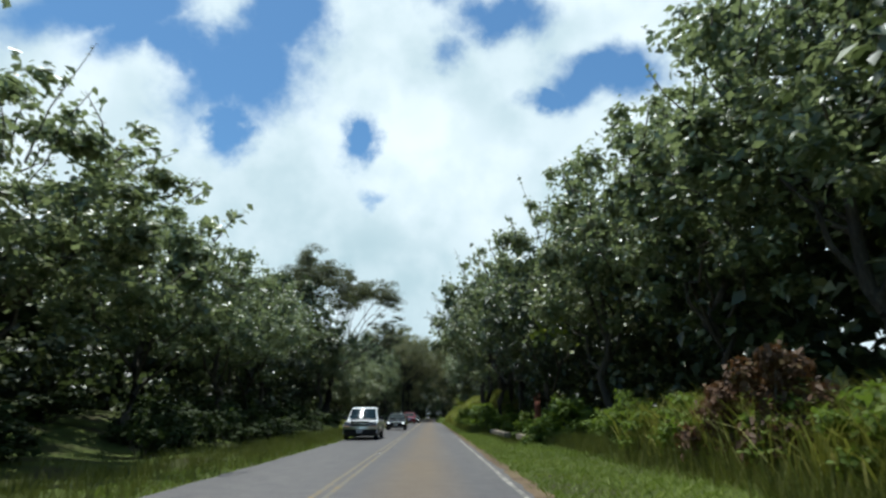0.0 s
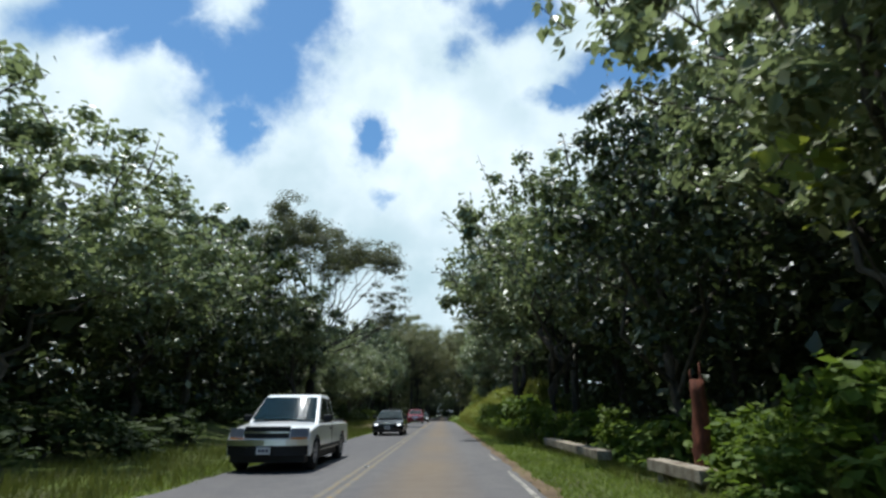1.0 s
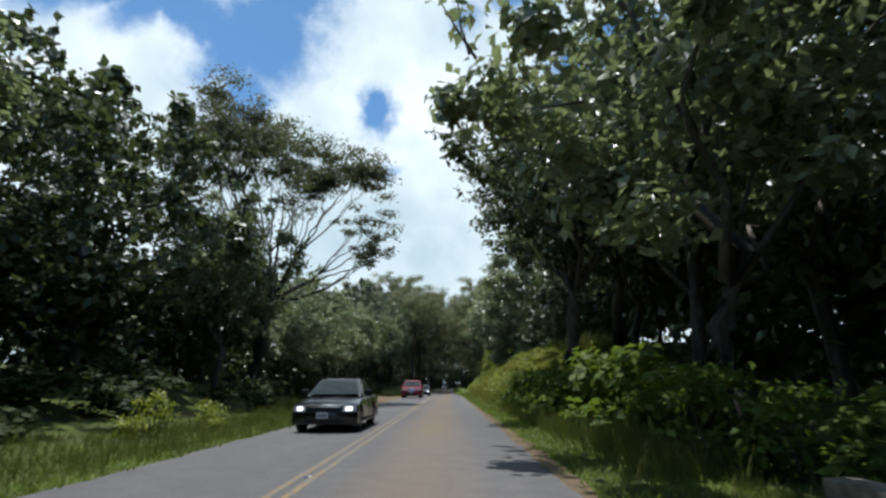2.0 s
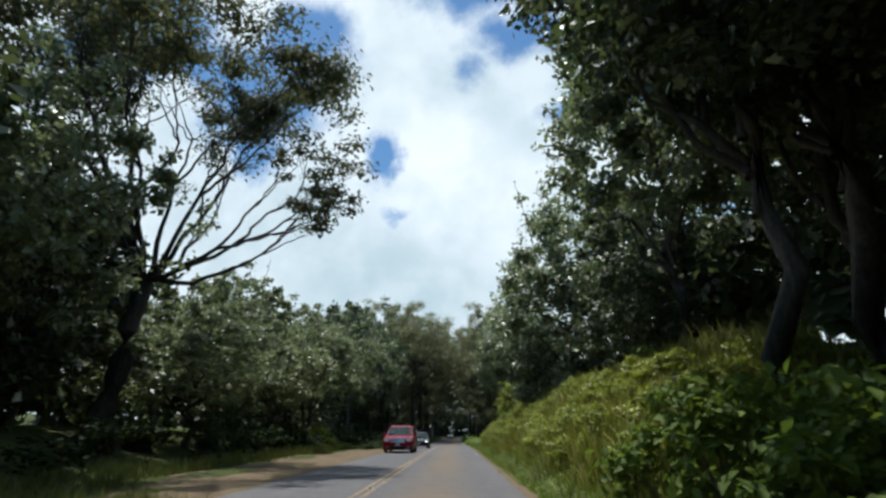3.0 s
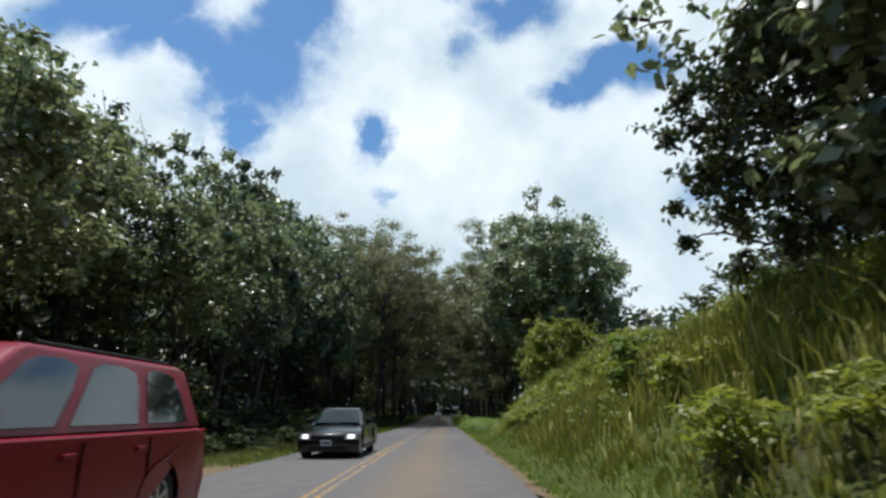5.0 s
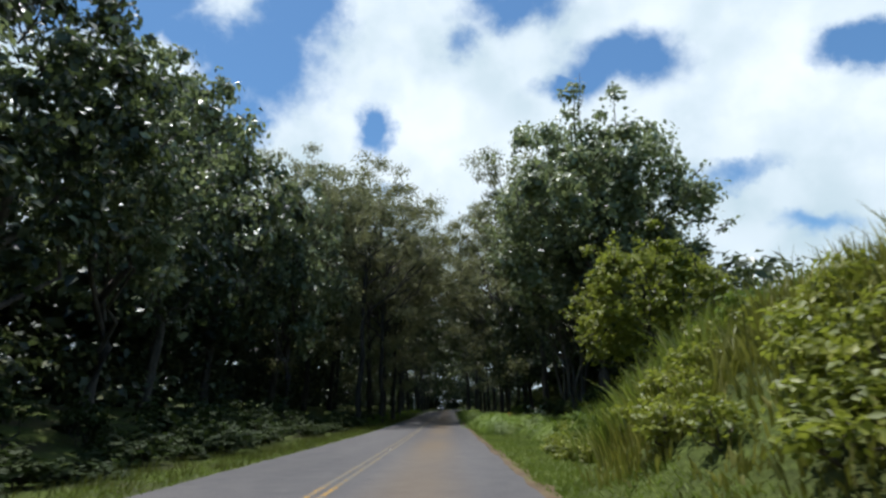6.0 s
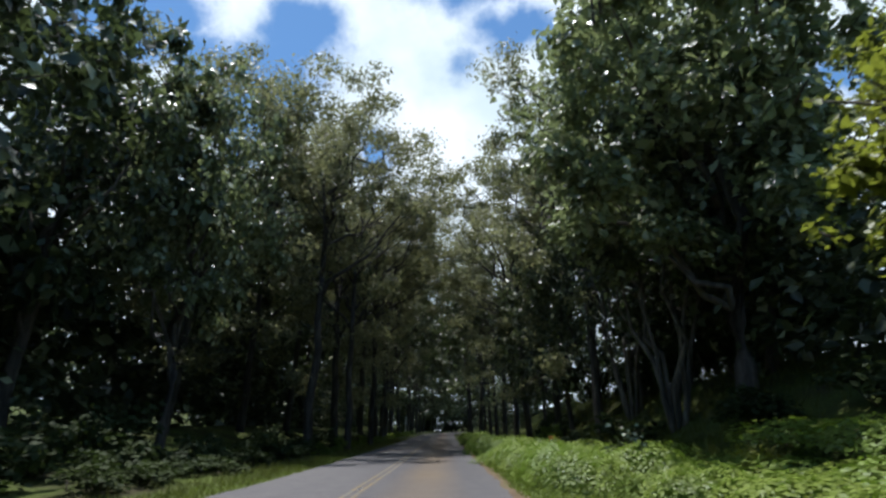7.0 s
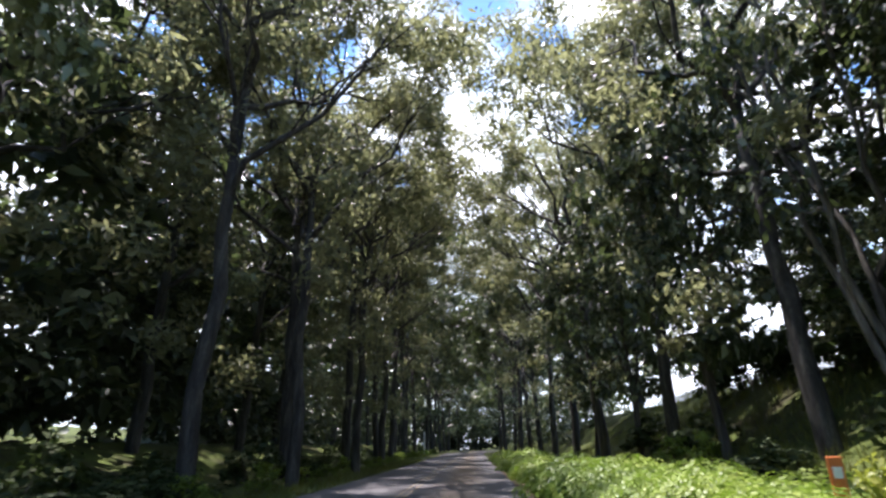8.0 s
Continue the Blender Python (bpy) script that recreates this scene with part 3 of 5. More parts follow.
def put(proto, spots, sink=0.0):
    """Stands the thing and its copies at (x, y, turn, width scale, height scale)."""
    first = True
    for x, y, turn, sw, sh in spots:
        m = pose(x, y, gz(x, y) - sink, 0, 0, turn) @ Matrix.Diagonal((sw, sw, sh, 1))
        if first:
            proto.matrix_basis = m
            first = False
        else:
            made = copy_thing(proto, pose(0, 0, 0))
            made.matrix_basis = m


# ---- ground, road and its edges ----


def nonuniform(stops):
    out = []
    for a, b, step in stops:
        out += list(np.arange(a, b, step))
    return np.array(out + [stops[-1][1]], float)


gx = nonuniform([(-900, -120, 130), (-120, -30, 10), (-30, -12, 2), (-12, -5.0, 0.7), (-5.0, 1.4, 1.6), (1.4, 14, 0.6), (14, 40, 3), (40, 120, 10), (120, 900, 130)])
gy = nonuniform([(-300, -20, 40), (-20, 200, 1.1), (200, 420, 5), (420, 3000, 200)])
X, Y = np.meshgrid(gx, gy)
Z = ground_z(X, Y)
verts = np.stack([X, Y, Z], -1).reshape(-1, 3)
nx = len(gx)
a = (np.arange(len(gy) - 1)[:, None] * nx + np.arange(nx - 1)[None]).ravel()
tris = np.concatenate([np.stack([a, a + 1, a + nx + 1], 1), np.stack([a, a + nx + 1, a + nx], 1)])
ground = new("ground", tri_mesh("ground", verts, tris, M_GROUND))
tagged(ground, "grassy soil of the road verges and banks", "ground", kind="structure")


def bend(y):
    """The road's sideways drift: straight, then a slow turn to the right far ahead."""
    return 0.002 * max(0.0, y - 235) ** 2


def ribbon(name, x0, x1, y0, y1, z, material, step=2.0, ragged=0.0, seed=1, thick=0.0, cols=2):
    rng = np.random.default_rng(seed)
    ys = np.arange(y0, y1 + step, step)
    verts, faces = [], []
    for y in ys:
        zs = float(sag(y))
        e0, e1 = x0 + bend(y) + rng.normal() * ragged, x1 + bend(y) + rng.normal() * ragged
        for k in range(cols):
            s = k / (cols - 1)
            verts.append((e0 + (e1 - e0) * s, y, z + zs))
        if thick:
            verts += [(e0 - 0.05, y, z + zs - thick), (e1 + 0.05, y, z + zs - thick)]
    w = cols + (2 if thick else 0)
    for i in range(len(ys) - 1):
        o = i * w
        for k in range(cols - 1):
            faces.append((o + k, o + k + 1, o + w + k + 1, o + w + k))
        if thick:
            faces.append((o + cols, o, o + w, o + w + cols))
            faces.append((o + cols - 1, o + cols + 1, o + w + cols + 1, o + w + cols - 1))
    return new(name, mesh_from(name, verts, faces, material))


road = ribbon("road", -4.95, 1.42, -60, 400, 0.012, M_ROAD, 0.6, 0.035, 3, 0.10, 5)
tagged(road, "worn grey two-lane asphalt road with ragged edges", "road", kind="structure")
for x0, x1 in ((-2.21, -2.11), (-1.99, -1.89)):
    for y0, y1, paint in ((-60, 66, M_YELLOW_FAINT), (66, 118, M_YELLOW), (118, 400, M_YELLOW_FAINT)):
        line = ribbon("centre_line", x0, x1, y0, y1, 0.017, paint, 1.0, 0.006, 5)
        tagged(line, "worn double yellow centre line painted on asphalt", "road marking", kind="structure")
for y0, y1 in ((-20, 31), (34, 36), (88, 91.5), (95, 96.2)):
    line = ribbon("edge_line", 1.20, 1.30, y0, y1, 0.017, M_WHITE_LINE, 0.5, 0.008, 7)
    tagged(line, "faded white edge line along the asphalt", "road marking", kind="structure")
for x0, x1, y0, y1, seed in ((1.36, 1.72, -30, 190, 21),):
    edge = ribbon("dirt_edge", x0, x1, y0, y1, 0.004, M_DIRT, 0.5, 0.07, seed)
    tagged(edge, "strip of bare brown dirt beside the asphalt", "ground", kind="structure")

# bare dirt pull-out on the far side
rng = np.random.default_rng(31)
dy = np.arange(62, 106, 1.0)
wide = 4.6 * np.sin(np.pi * np.clip((dy - 60) / 47, 0, 1)) ** 0.6 + rng.normal(size=len(dy)) * 0.16
verts, faces = [], []
for y, w in zip(dy, wide):
    for s in (0, 0.5, 1):
        x = -4.92 - max(0.1, w) * s
        verts.append((x, y, gz(x, y) + 0.02))
for i in range(len(dy) - 1):
    for k in range(2):
        o = 3 * i + k
        faces.append((o + 1, o, o + 3, o + 4))
pullout = new("dirt_pullout", mesh_from("dirt_pullout", verts, faces, M_DIRT))
tagged(pullout, "bare brown dirt pull-out beside the asphalt road", "ground", kind="structure")

# ---- the trees beside the road ----
B_A = broadleaf(11, 12.0, 4.8, 0.32, M_LEAF, label="dense dark green broadleaf tree with silvery leaves by the roadside")
# trees at y 6.5 and -4 stand out of view, added for their shade
put(B_A, [(-12.6, 15, 0, 0.98, 0.78), (-12.2, 6.5, 220, 1.0, 0.80), (-12.6, -4.0, 70, 0.95, 0.80), (-13.0, 33.5, 130, 0.95, 0.78),
          (-14.0, 69.0, 40, 0.86, 0.98), (10.2, 12, 90, 0.95, 0.92), (8.5, 27.5, 200, 0.98, 1.02), (8.6, 55, 320, 1.1, 1.2),
          (11.0, 68, 60, 1.05, 1.10)])
B_B = broadleaf(12, 12.0, 4.8, 0.34, M_LEAF, label="dense leafy green broadleaf tree with uneven crown by the roadside")
put(B_B, [(-13.0, 24, 0, 0.95, 0.78), (-14.8, 44.5, 140, 1.0, 0.84), (-13.4, 82, 280, 0.9, 0.50), (-12.8, 103.0, 20, 0.85, 0.85), (-16.0, 107.0, 100, 0.95, 0.92), (-14.8, 88.0, 190, 0.85, 0.78), (-13.0, 93.5, 60, 0.85, 0.58), (-18.5, 97.0, 130, 0.9, 0.66),
          (-12.2, 114, 90, 0.95, 0.95), (10.2, 19.5, 260, 1.0, 1.0), (5.7, 47, 30, 1.15, 1.10),
          (-14.2, 130, 310, 1.05, 1.3), (9.3, 76.0, 180, 1.06, 1.36), (-12.6, 151, 240, 0.95, 1.5)])
B_C = broadleaf(13, 12.0, 4.8, 0.26, M_LEAF_DEEP, label="dense deep green broadleaf tree with a low skirt of leaves")
put(B_C, [(7.6, 36.5, 300, 0.98, 1.02),
          (-16.0, 113, 310, 0.9, 1.0), (-13.5, 123, 170, 1.05, 1.25)])
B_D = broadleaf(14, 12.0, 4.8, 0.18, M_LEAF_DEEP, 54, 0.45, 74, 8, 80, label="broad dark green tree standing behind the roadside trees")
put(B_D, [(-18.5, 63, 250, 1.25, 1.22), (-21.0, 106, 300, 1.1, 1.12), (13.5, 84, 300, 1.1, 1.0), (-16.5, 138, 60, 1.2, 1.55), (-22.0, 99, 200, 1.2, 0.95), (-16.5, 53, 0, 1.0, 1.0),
          (-17.5, 148, 150, 1.2, 1.65), (13.0, 148, 20, 1.05, 1.15), (13.2, 156, 120, 0.9, 0.95), (15.5, 150.5, 250, 1.0, 0.9), (17.5, 157, 70, 1.0, 0.8), (13.6, 15.5, 10, 1.05, 1.12), (13.2, 24, 170, 1.05, 1.15), (13.0, 33, 60, 1.05, 1.1), (12.8, 42, 220, 1.05, 1.1), (13.4, 6.5, 300, 1.0, 1.1), (15.5, 167, 160, 0.9, 0.7), (8.4, 163.5, 200, 0.72, 1.15), (8.2, 173, 310, 0.7, 1.1), (8.0, 182, 30, 0.7, 1.1), (-19.5, 78, 30, 1.0, 0.78), (-17.0, 74.0, 200, 0.85, 0.9),
          (13.2, 91, 60, 0.9, 0.95), (15.5, 100.5, 150, 1.1, 1.15), (19.5, 119, 40, 0.9, 0.5), (10.6, 51, 210, 1.0, 1.2), (13.5, 63, 100, 1.1, 1.4)])
B_H = broadleaf(15, 15.0, 5.0, 0.46, M_LEAF_DEEP, 120, 0.28, 92, 8, 150, label="tall dark tree with a high crown over deep shade")
# first two crowns, mostly above the view, are placed to shade the bank
put(B_H, [(5.5, 58.8, 0, 1.0, 0.95), (6.3, 64.5, 200, 0.90, 1.0), (9.2, 66.0, 140, 1.1, 1.05), (12.5, 60.5, 250, 1.1, 1.05), (13.0, 70.0, 40, 1.1, 1.05)])
ROUND = broadleaf(17, 12.0, 4.8, 0.24, M_LEAF, 190, 0.25, 150, 8, 230, "large round-crowned broadleaf tree above the grassy bank", 0.20)
put(ROUND, [(10.5, 145.5, 0, 1.58, 1.66)])
SIDE = broadleaf(19, 12.0, 4.8, -0.10, M_LEAF, 200, 0.25, 150, 8, 240, "tall leafy broadleaf tree on top of the grassy bank", 0.19)
put(SIDE, [(9.8, 95.5, 80, 1.30, 1.25)])

THICKET = broadleaf(29, 7.0, 3.4, 0.02, M_LEAF_DEEP, 100, 0.24, 84, 4, 120, label="small roadside tree with foliage down to the ground")
put(THICKET, [(8.8, 80.5, 200, 0.9, 0.8), (13.0, 93.0, 20, 0.95, 0.9), (10.4, 98.5, 120, 0.75, 0.7), (6.6, 99.0, 40, 0.7, 0.75), (13.0, 105.0, 220, 0.9, 0.8)])

UMBRELLA = umbrella_tree(23, "spreading tree with bare ascending limbs and dark flat leaf tufts")
put(UMBRELLA, [(-14.6, 77, 0, 1.22, 1.22)])

GUM_A = gum_tree(41, 27, 6.4, M_EUC, label="tall gum tree with pale trunk and hanging olive leaves")
put(GUM_A, [(-8.4, 160.5, 0, 1.0, 0.98), (-6.8, 165.5, 200, 0.9, 0.86), (-6.6, 176, 300, 0.9, 0.84), (-6.8, 186, 20, 0.9, 0.9), (-8.4, 181, 80, 1.05, 1.02), (-8.0, 201, 160, 1.05, 1.0),
            (8.4, 168.5, 40, 1.0, 0.98), (7.6, 187, 120, 1.05, 1.0), (13.5, 176, 310, 1.0, 0.9)])
GUM_B = gum_tree(42, 27, 6.4, M_EUC, label="tall slender gum tree with forking pale limbs")
put(GUM_B, [(-8.6, 170, 0, 1.05, 1.02), (-8.0, 191, 90, 1.0, 1.0),
            (9.0, 159.0, 310, 1.0, 0.92), (7.6, 177.5, 50, 1.05, 1.02), (7.4, 197, 130, 1.05, 1.0),
            (-16, 158, 220, 1.1, 0.95), (14.5, 165, 20, 0.95, 0.85)])
# far gums take the darker leaf in place of canopy shade
GUM_C = gum_tree(43, 27, 7.0, M_LEAF_DEEP, 90, 55, 0.7, label="distant gum tree over the road, leaves toned dark for shade")
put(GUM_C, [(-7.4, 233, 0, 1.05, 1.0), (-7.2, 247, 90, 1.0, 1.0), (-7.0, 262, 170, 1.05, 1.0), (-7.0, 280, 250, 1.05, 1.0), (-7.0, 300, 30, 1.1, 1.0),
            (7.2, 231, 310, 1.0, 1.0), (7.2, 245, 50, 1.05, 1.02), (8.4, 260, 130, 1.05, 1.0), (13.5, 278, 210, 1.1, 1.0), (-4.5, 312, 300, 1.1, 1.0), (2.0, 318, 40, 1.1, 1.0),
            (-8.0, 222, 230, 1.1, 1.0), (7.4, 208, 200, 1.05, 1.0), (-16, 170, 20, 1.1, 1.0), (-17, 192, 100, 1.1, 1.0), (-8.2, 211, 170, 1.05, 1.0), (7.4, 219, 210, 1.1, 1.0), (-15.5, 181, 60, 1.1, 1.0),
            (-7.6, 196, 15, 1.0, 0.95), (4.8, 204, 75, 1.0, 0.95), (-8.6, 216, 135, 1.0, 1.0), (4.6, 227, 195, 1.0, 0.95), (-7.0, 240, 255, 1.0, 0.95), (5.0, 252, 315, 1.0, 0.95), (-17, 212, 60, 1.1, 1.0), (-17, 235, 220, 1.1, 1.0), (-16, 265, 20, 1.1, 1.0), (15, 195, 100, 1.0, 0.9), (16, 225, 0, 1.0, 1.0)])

LIME = broadleaf(51, 7.0, 3.0, 0.12, M_LIME, 240, 0.19, 90, 3, 220, label="small yellow-green tree leaning from the grassy bank")
LIME.name = "small_tree"
put(LIME, [(8.9, 131.6, 0, 1.12, 1.02)])
FORKED = forked_tree(52, 11.0, "tree of several pale leaning trunks under a dark crown")
put(FORKED, [(9.6, 149.5, 0, 0.8, 1.55), (10.5, 157.5, 140, 0.8, 1.5)])

# a climbing vine with big pale leaves that hangs from one of the trees
vine = tagged(new("climbing_vine"), "hanging vine with large yellow-green leaves on a tree", "vine")
vine.location = (7.7, 27.4, gz(7.7, 27.4))
rng = np.random.default_rng(55)
way = [(0.2, 0.0, 0.0, 0.03), (0.1, -0.1, 2.5, 0.03), (-0.7, -0.5, 4.0, 0.025), (-1.8, -1.5, 5.0, 0.02), (-2.6, -2.1, 4.8, 0.014), (-3.3, -2.4, 4.1, 0.008)]
child("stem", tube_mesh("stem", [way], M_BARK, 6), vine)
c = np.array([np.array(way[k][:3]) * (1 - s) + np.array(way[k + 1][:3]) * s for k, s in [(rng.integers(2, 5), rng.random()) for i in range(44)]]) + rng.normal(size=(44, 3)) * 0.22
n = unit(np.array([0, -0.5, 0.7]) + rng.normal(size=(44, 3)) * 0.5)
child("foliage", leaf_mesh("foliage", c, n, rng.uniform(0.22, 0.5, 44), M_LIME, rng, 0.85), vine)

# ---- woods further back ----


def woods(name, seed, rows, label, leaf=0.75, per=110):
    rng = np.random.default_rng(seed)
    spots = []
    for x0, x1, y0, y1, z0, z1, count in rows:
        for k in range(count):
            x, y = rng.uniform(x0, x1), rng.uniform(y0, y1)
            spots.append((x, y, gz(x, y) + rng.uniform(z0, z1), rng.uniform(1.6, 3.0)))
    c, n, s = clump_leaves(spots, per, leaf, rng)
    # dark leaf tone paints in the shade inside the woods
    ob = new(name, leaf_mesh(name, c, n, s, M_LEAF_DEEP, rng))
    return tagged(ob, label, "woods", kind="stuff")


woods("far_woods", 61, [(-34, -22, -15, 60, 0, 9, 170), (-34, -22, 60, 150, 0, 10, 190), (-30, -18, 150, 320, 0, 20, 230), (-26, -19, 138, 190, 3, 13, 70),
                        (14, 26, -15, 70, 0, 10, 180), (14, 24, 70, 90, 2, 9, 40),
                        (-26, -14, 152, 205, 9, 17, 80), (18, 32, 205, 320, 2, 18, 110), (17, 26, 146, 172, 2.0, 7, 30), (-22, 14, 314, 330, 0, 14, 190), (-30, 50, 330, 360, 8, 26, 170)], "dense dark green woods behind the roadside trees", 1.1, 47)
# closed canopy added over the woods to block light, with open shade below
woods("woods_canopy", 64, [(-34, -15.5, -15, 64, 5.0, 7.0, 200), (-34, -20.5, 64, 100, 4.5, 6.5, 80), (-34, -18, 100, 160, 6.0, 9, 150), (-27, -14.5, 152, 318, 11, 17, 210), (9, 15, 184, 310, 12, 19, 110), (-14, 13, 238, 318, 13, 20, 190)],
      "closed leafy canopy added over the woods to shade them", 1.1, 44)
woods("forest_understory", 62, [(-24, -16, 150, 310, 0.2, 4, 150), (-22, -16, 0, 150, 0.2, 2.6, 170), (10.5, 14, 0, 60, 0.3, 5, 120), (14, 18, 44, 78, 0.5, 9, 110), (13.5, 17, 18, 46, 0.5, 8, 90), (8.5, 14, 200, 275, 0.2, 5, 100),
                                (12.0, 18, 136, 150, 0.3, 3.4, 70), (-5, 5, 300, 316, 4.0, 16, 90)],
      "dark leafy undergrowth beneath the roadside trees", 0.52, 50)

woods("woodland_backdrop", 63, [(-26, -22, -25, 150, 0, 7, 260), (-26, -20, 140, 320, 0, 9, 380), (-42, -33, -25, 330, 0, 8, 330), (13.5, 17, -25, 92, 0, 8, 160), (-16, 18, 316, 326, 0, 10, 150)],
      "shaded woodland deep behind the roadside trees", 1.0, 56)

# ---- shrubs and undergrowth ----
rng = np.random.default_rng(71)
SH_A = shrub(72, 1.2, 1.7, 0.18, 850, M_SHRUB, "bushy green shrub growing on the road verge")
SH_B = shrub(73, 1.3, 1.9, 0.30, 560, M_SHRUB, "shrub with large bright green leaves on the verge")
SH_D = shrub(77, 1.1, 1.2, 0.15, 520, M_LIME, "low yellow-green bush among the tall grass of the bank", "bush")
SH_C = shrub(74, 1.3, 2.0, 0.27, 470, M_SHRUB_SHADED, "shrub under the roadside trees, leaves toned dark for shade")
spots_a, spots_b, spots_c = [], [], []
for y in np.arange(4, 66, 2.1):
    if rng.random() < 0.55:
        continue
    spots_c.append((rng.uniform(-10.6, -9.0), y + rng.uniform(-0.6, 0.6), rng.uniform(0, 360), rng.uniform(0.7, 1.1), rng.uniform(0.45, 0.85)))
for y in np.arange(66, 150, 2.4):
    spots_c.append((rng.uniform(-13.0, -11.4), y + rng.uniform(-0.6, 0.6), rng.uniform(0, 360), rng.uniform(0.8, 1.2), rng.uniform(0.5, 1.0)))
for y in np.arange(126, 164, 1.9):
    spots_c.append((rng.uniform(-10.8, -8.8), y, rng.uniform(0, 360), rng.uniform(0.7, 1.1), rng.uniform(0.4, 0.75)))
# dark row standing in for the shade along the left verge
for y in np.arange(106, 162, 1.7):
    spots_c.append((rng.uniform(-8.6, -7.3), y + rng.uniform(-0.6, 0.6), rng.uniform(0, 360), rng.uniform(0.55, 0.9), rng.uniform(0.25, 0.5)))
for y in np.arange(5, 29, 1.9):
    spots_a.append((rng.uniform(5.7, 7.0), y + rng.uniform(-0.5, 0.5), rng.uniform(0, 360), rng.uniform(0.8, 1.1), rng.uniform(0.7, 1.1)))
for y in np.arange(26, 44, 1.7):
    spots_b.append((rng.uniform(5.9, 7.0), y + rng.uniform(-0.5, 0.5), rng.uniform(0, 360), rng.uniform(0.8, 1.1), rng.uniform(0.7, 1.1)))
for y in np.arange(44.5, 64, 1.25):
    pick = spots_a if rng.random() < 0.6 or y > 55 else spots_b
    pick.append((4.9 - 0.07 * (y - 44.5) + rng.uniform(-0.4, 0.6), y, rng.uniform(0, 360), rng.uniform(0.85, 1.1), rng.uniform(0.85, 1.2)))
spots_b += [(5.0, 27.6, 80, 0.6, 0.5), (4.6, 26.4, 140, 0.55, 0.45), (5.6, 29.2, 10, 0.7, 0.6)]
for y in np.arange(57, 63, 1.0):
    spots_a.append((rng.uniform(3.5, 4.8), y, rng.uniform(0, 360), rng.uniform(0.7, 0.9), rng.uniform(0.7, 0.95)))
for k in range(20):
    (spots_a if k % 3 else spots_b).append((rng.uniform(4.2, 10), rng.uniform(63, 128), rng.uniform(0, 360), rng.uniform(0.4, 0.75), rng.uniform(0.4, 0.75)))
spots_a += [(4.6, 129.5, 0, 0.75, 0.75), (6.6, 163.5, 60, 0.75, 0.9), (6.9, 161.5, 90, 0.6, 0.9), (4.7, 127.6, 130, 0.8, 0.8)]
spots_c += [(9.6, 143, 70, 0.9, 0.6), (8.6, 150, 20, 0.8, 0.6), (8.4, 155, 40, 0.9, 0.7), (7.2, 153, 80, 0.9, 0.5), (9.8, 144, 10, 1.1, 0.6), (10.5, 139.5, 50, 1.0, 0.6), (7.6, 159, 0, 1.0, 0.5), (8.4, 165, 0, 1.2, 0.8), (9.0, 173, 0, 1.3, 0.9)]
for y in np.arange(156, 250, 4.5):
    spots_c.append((-8.8 + rng.uniform(-0.5, 0.5), y, rng.uniform(0, 360), 0.9, rng.uniform(0.5, 0.9)))
    spots_a.append((-7.0 + rng.uniform(-0.4, 0.4), y + 2, rng.uniform(0, 360), 0.6, rng.uniform(0.35, 0.6)))
put(SH_A, spots_a, 0.05)
put(SH_B, spots_b, 0.05)
for k in range(30):
    spots_c.append((rng.uniform(12.5, 16.5), rng.uniform(146, 174), rng.uniform(0, 360), rng.uniform(1.1, 1.5), rng.uniform(1.0, 1.7)))
for k in range(44):
    spots_c.append((rng.uniform(-15.5, -10.6), rng.uniform(4, 62), rng.uniform(0, 360), rng.uniform(1.0, 1.5), rng.uniform(0.5, 0.9)))
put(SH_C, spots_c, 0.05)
put(SH_D, [(rng.uniform(3.4, 9.5), rng.uniform(63, 129), rng.uniform(0, 360), rng.uniform(0.5, 0.95), rng.uniform(0.5, 0.95)) for k in range(74)] + [(rng.uniform(2.9, 7.5), rng.uniform(63, 127), rng.uniform(0, 360), rng.uniform(0.45, 0.85), rng.uniform(0.4, 0.75)) for k in range(150)] + [(-11.4, 100.5, 0, 1.5, 1.65), (-10.6, 102.5, 90, 1.0, 0.9), (-7.8, 50.5, 0, 0.8, 0.95), (-7.4, 53.0, 70, 0.7, 0.75), (4.7, 151.0, 0, 0.6, 0.95), (6.9, 139.0, 40, 0.9, 0.8)], 0.05)
FERN = shrub(75, 1.1, 1.6, 0.14, 2800, M_DRY, "dead reddish-brown fern thicket on the verge", "dry_fern")
PLANT = shrub(78, 0.75, 1.5, 0.17, 300, M_LEAF_DEEP, "leafy plant with large pale whitish-green leaves under the trees", "broad_leaved_plant")
rng2 = np.random.default_rng(79)
c = rng2.normal(size=(26, 3)) * [0.34, 0.34, 0.30] + [0, 0, 1.05]
child("pale_leaves", leaf_mesh("pale_leaves", c, unit(rng2.normal(size=(26, 3)) * 0.5 + [0, -0.4, 0.8]), rng2.uniform(0.15, 0.27, 26), M_PALE_LEAF, rng2, 0.8), PLANT, "large whitish-green leaves")
put(PLANT, [(5.8, 144.2, 0, 1.0, 1.0)])
put(FERN, [(6.2, 10.2, 0, 1.05, 1.4), (5.9, 11.8, 100, 0.8, 1.1)], 0.05)

# bright low mounds of ground cover beside the road


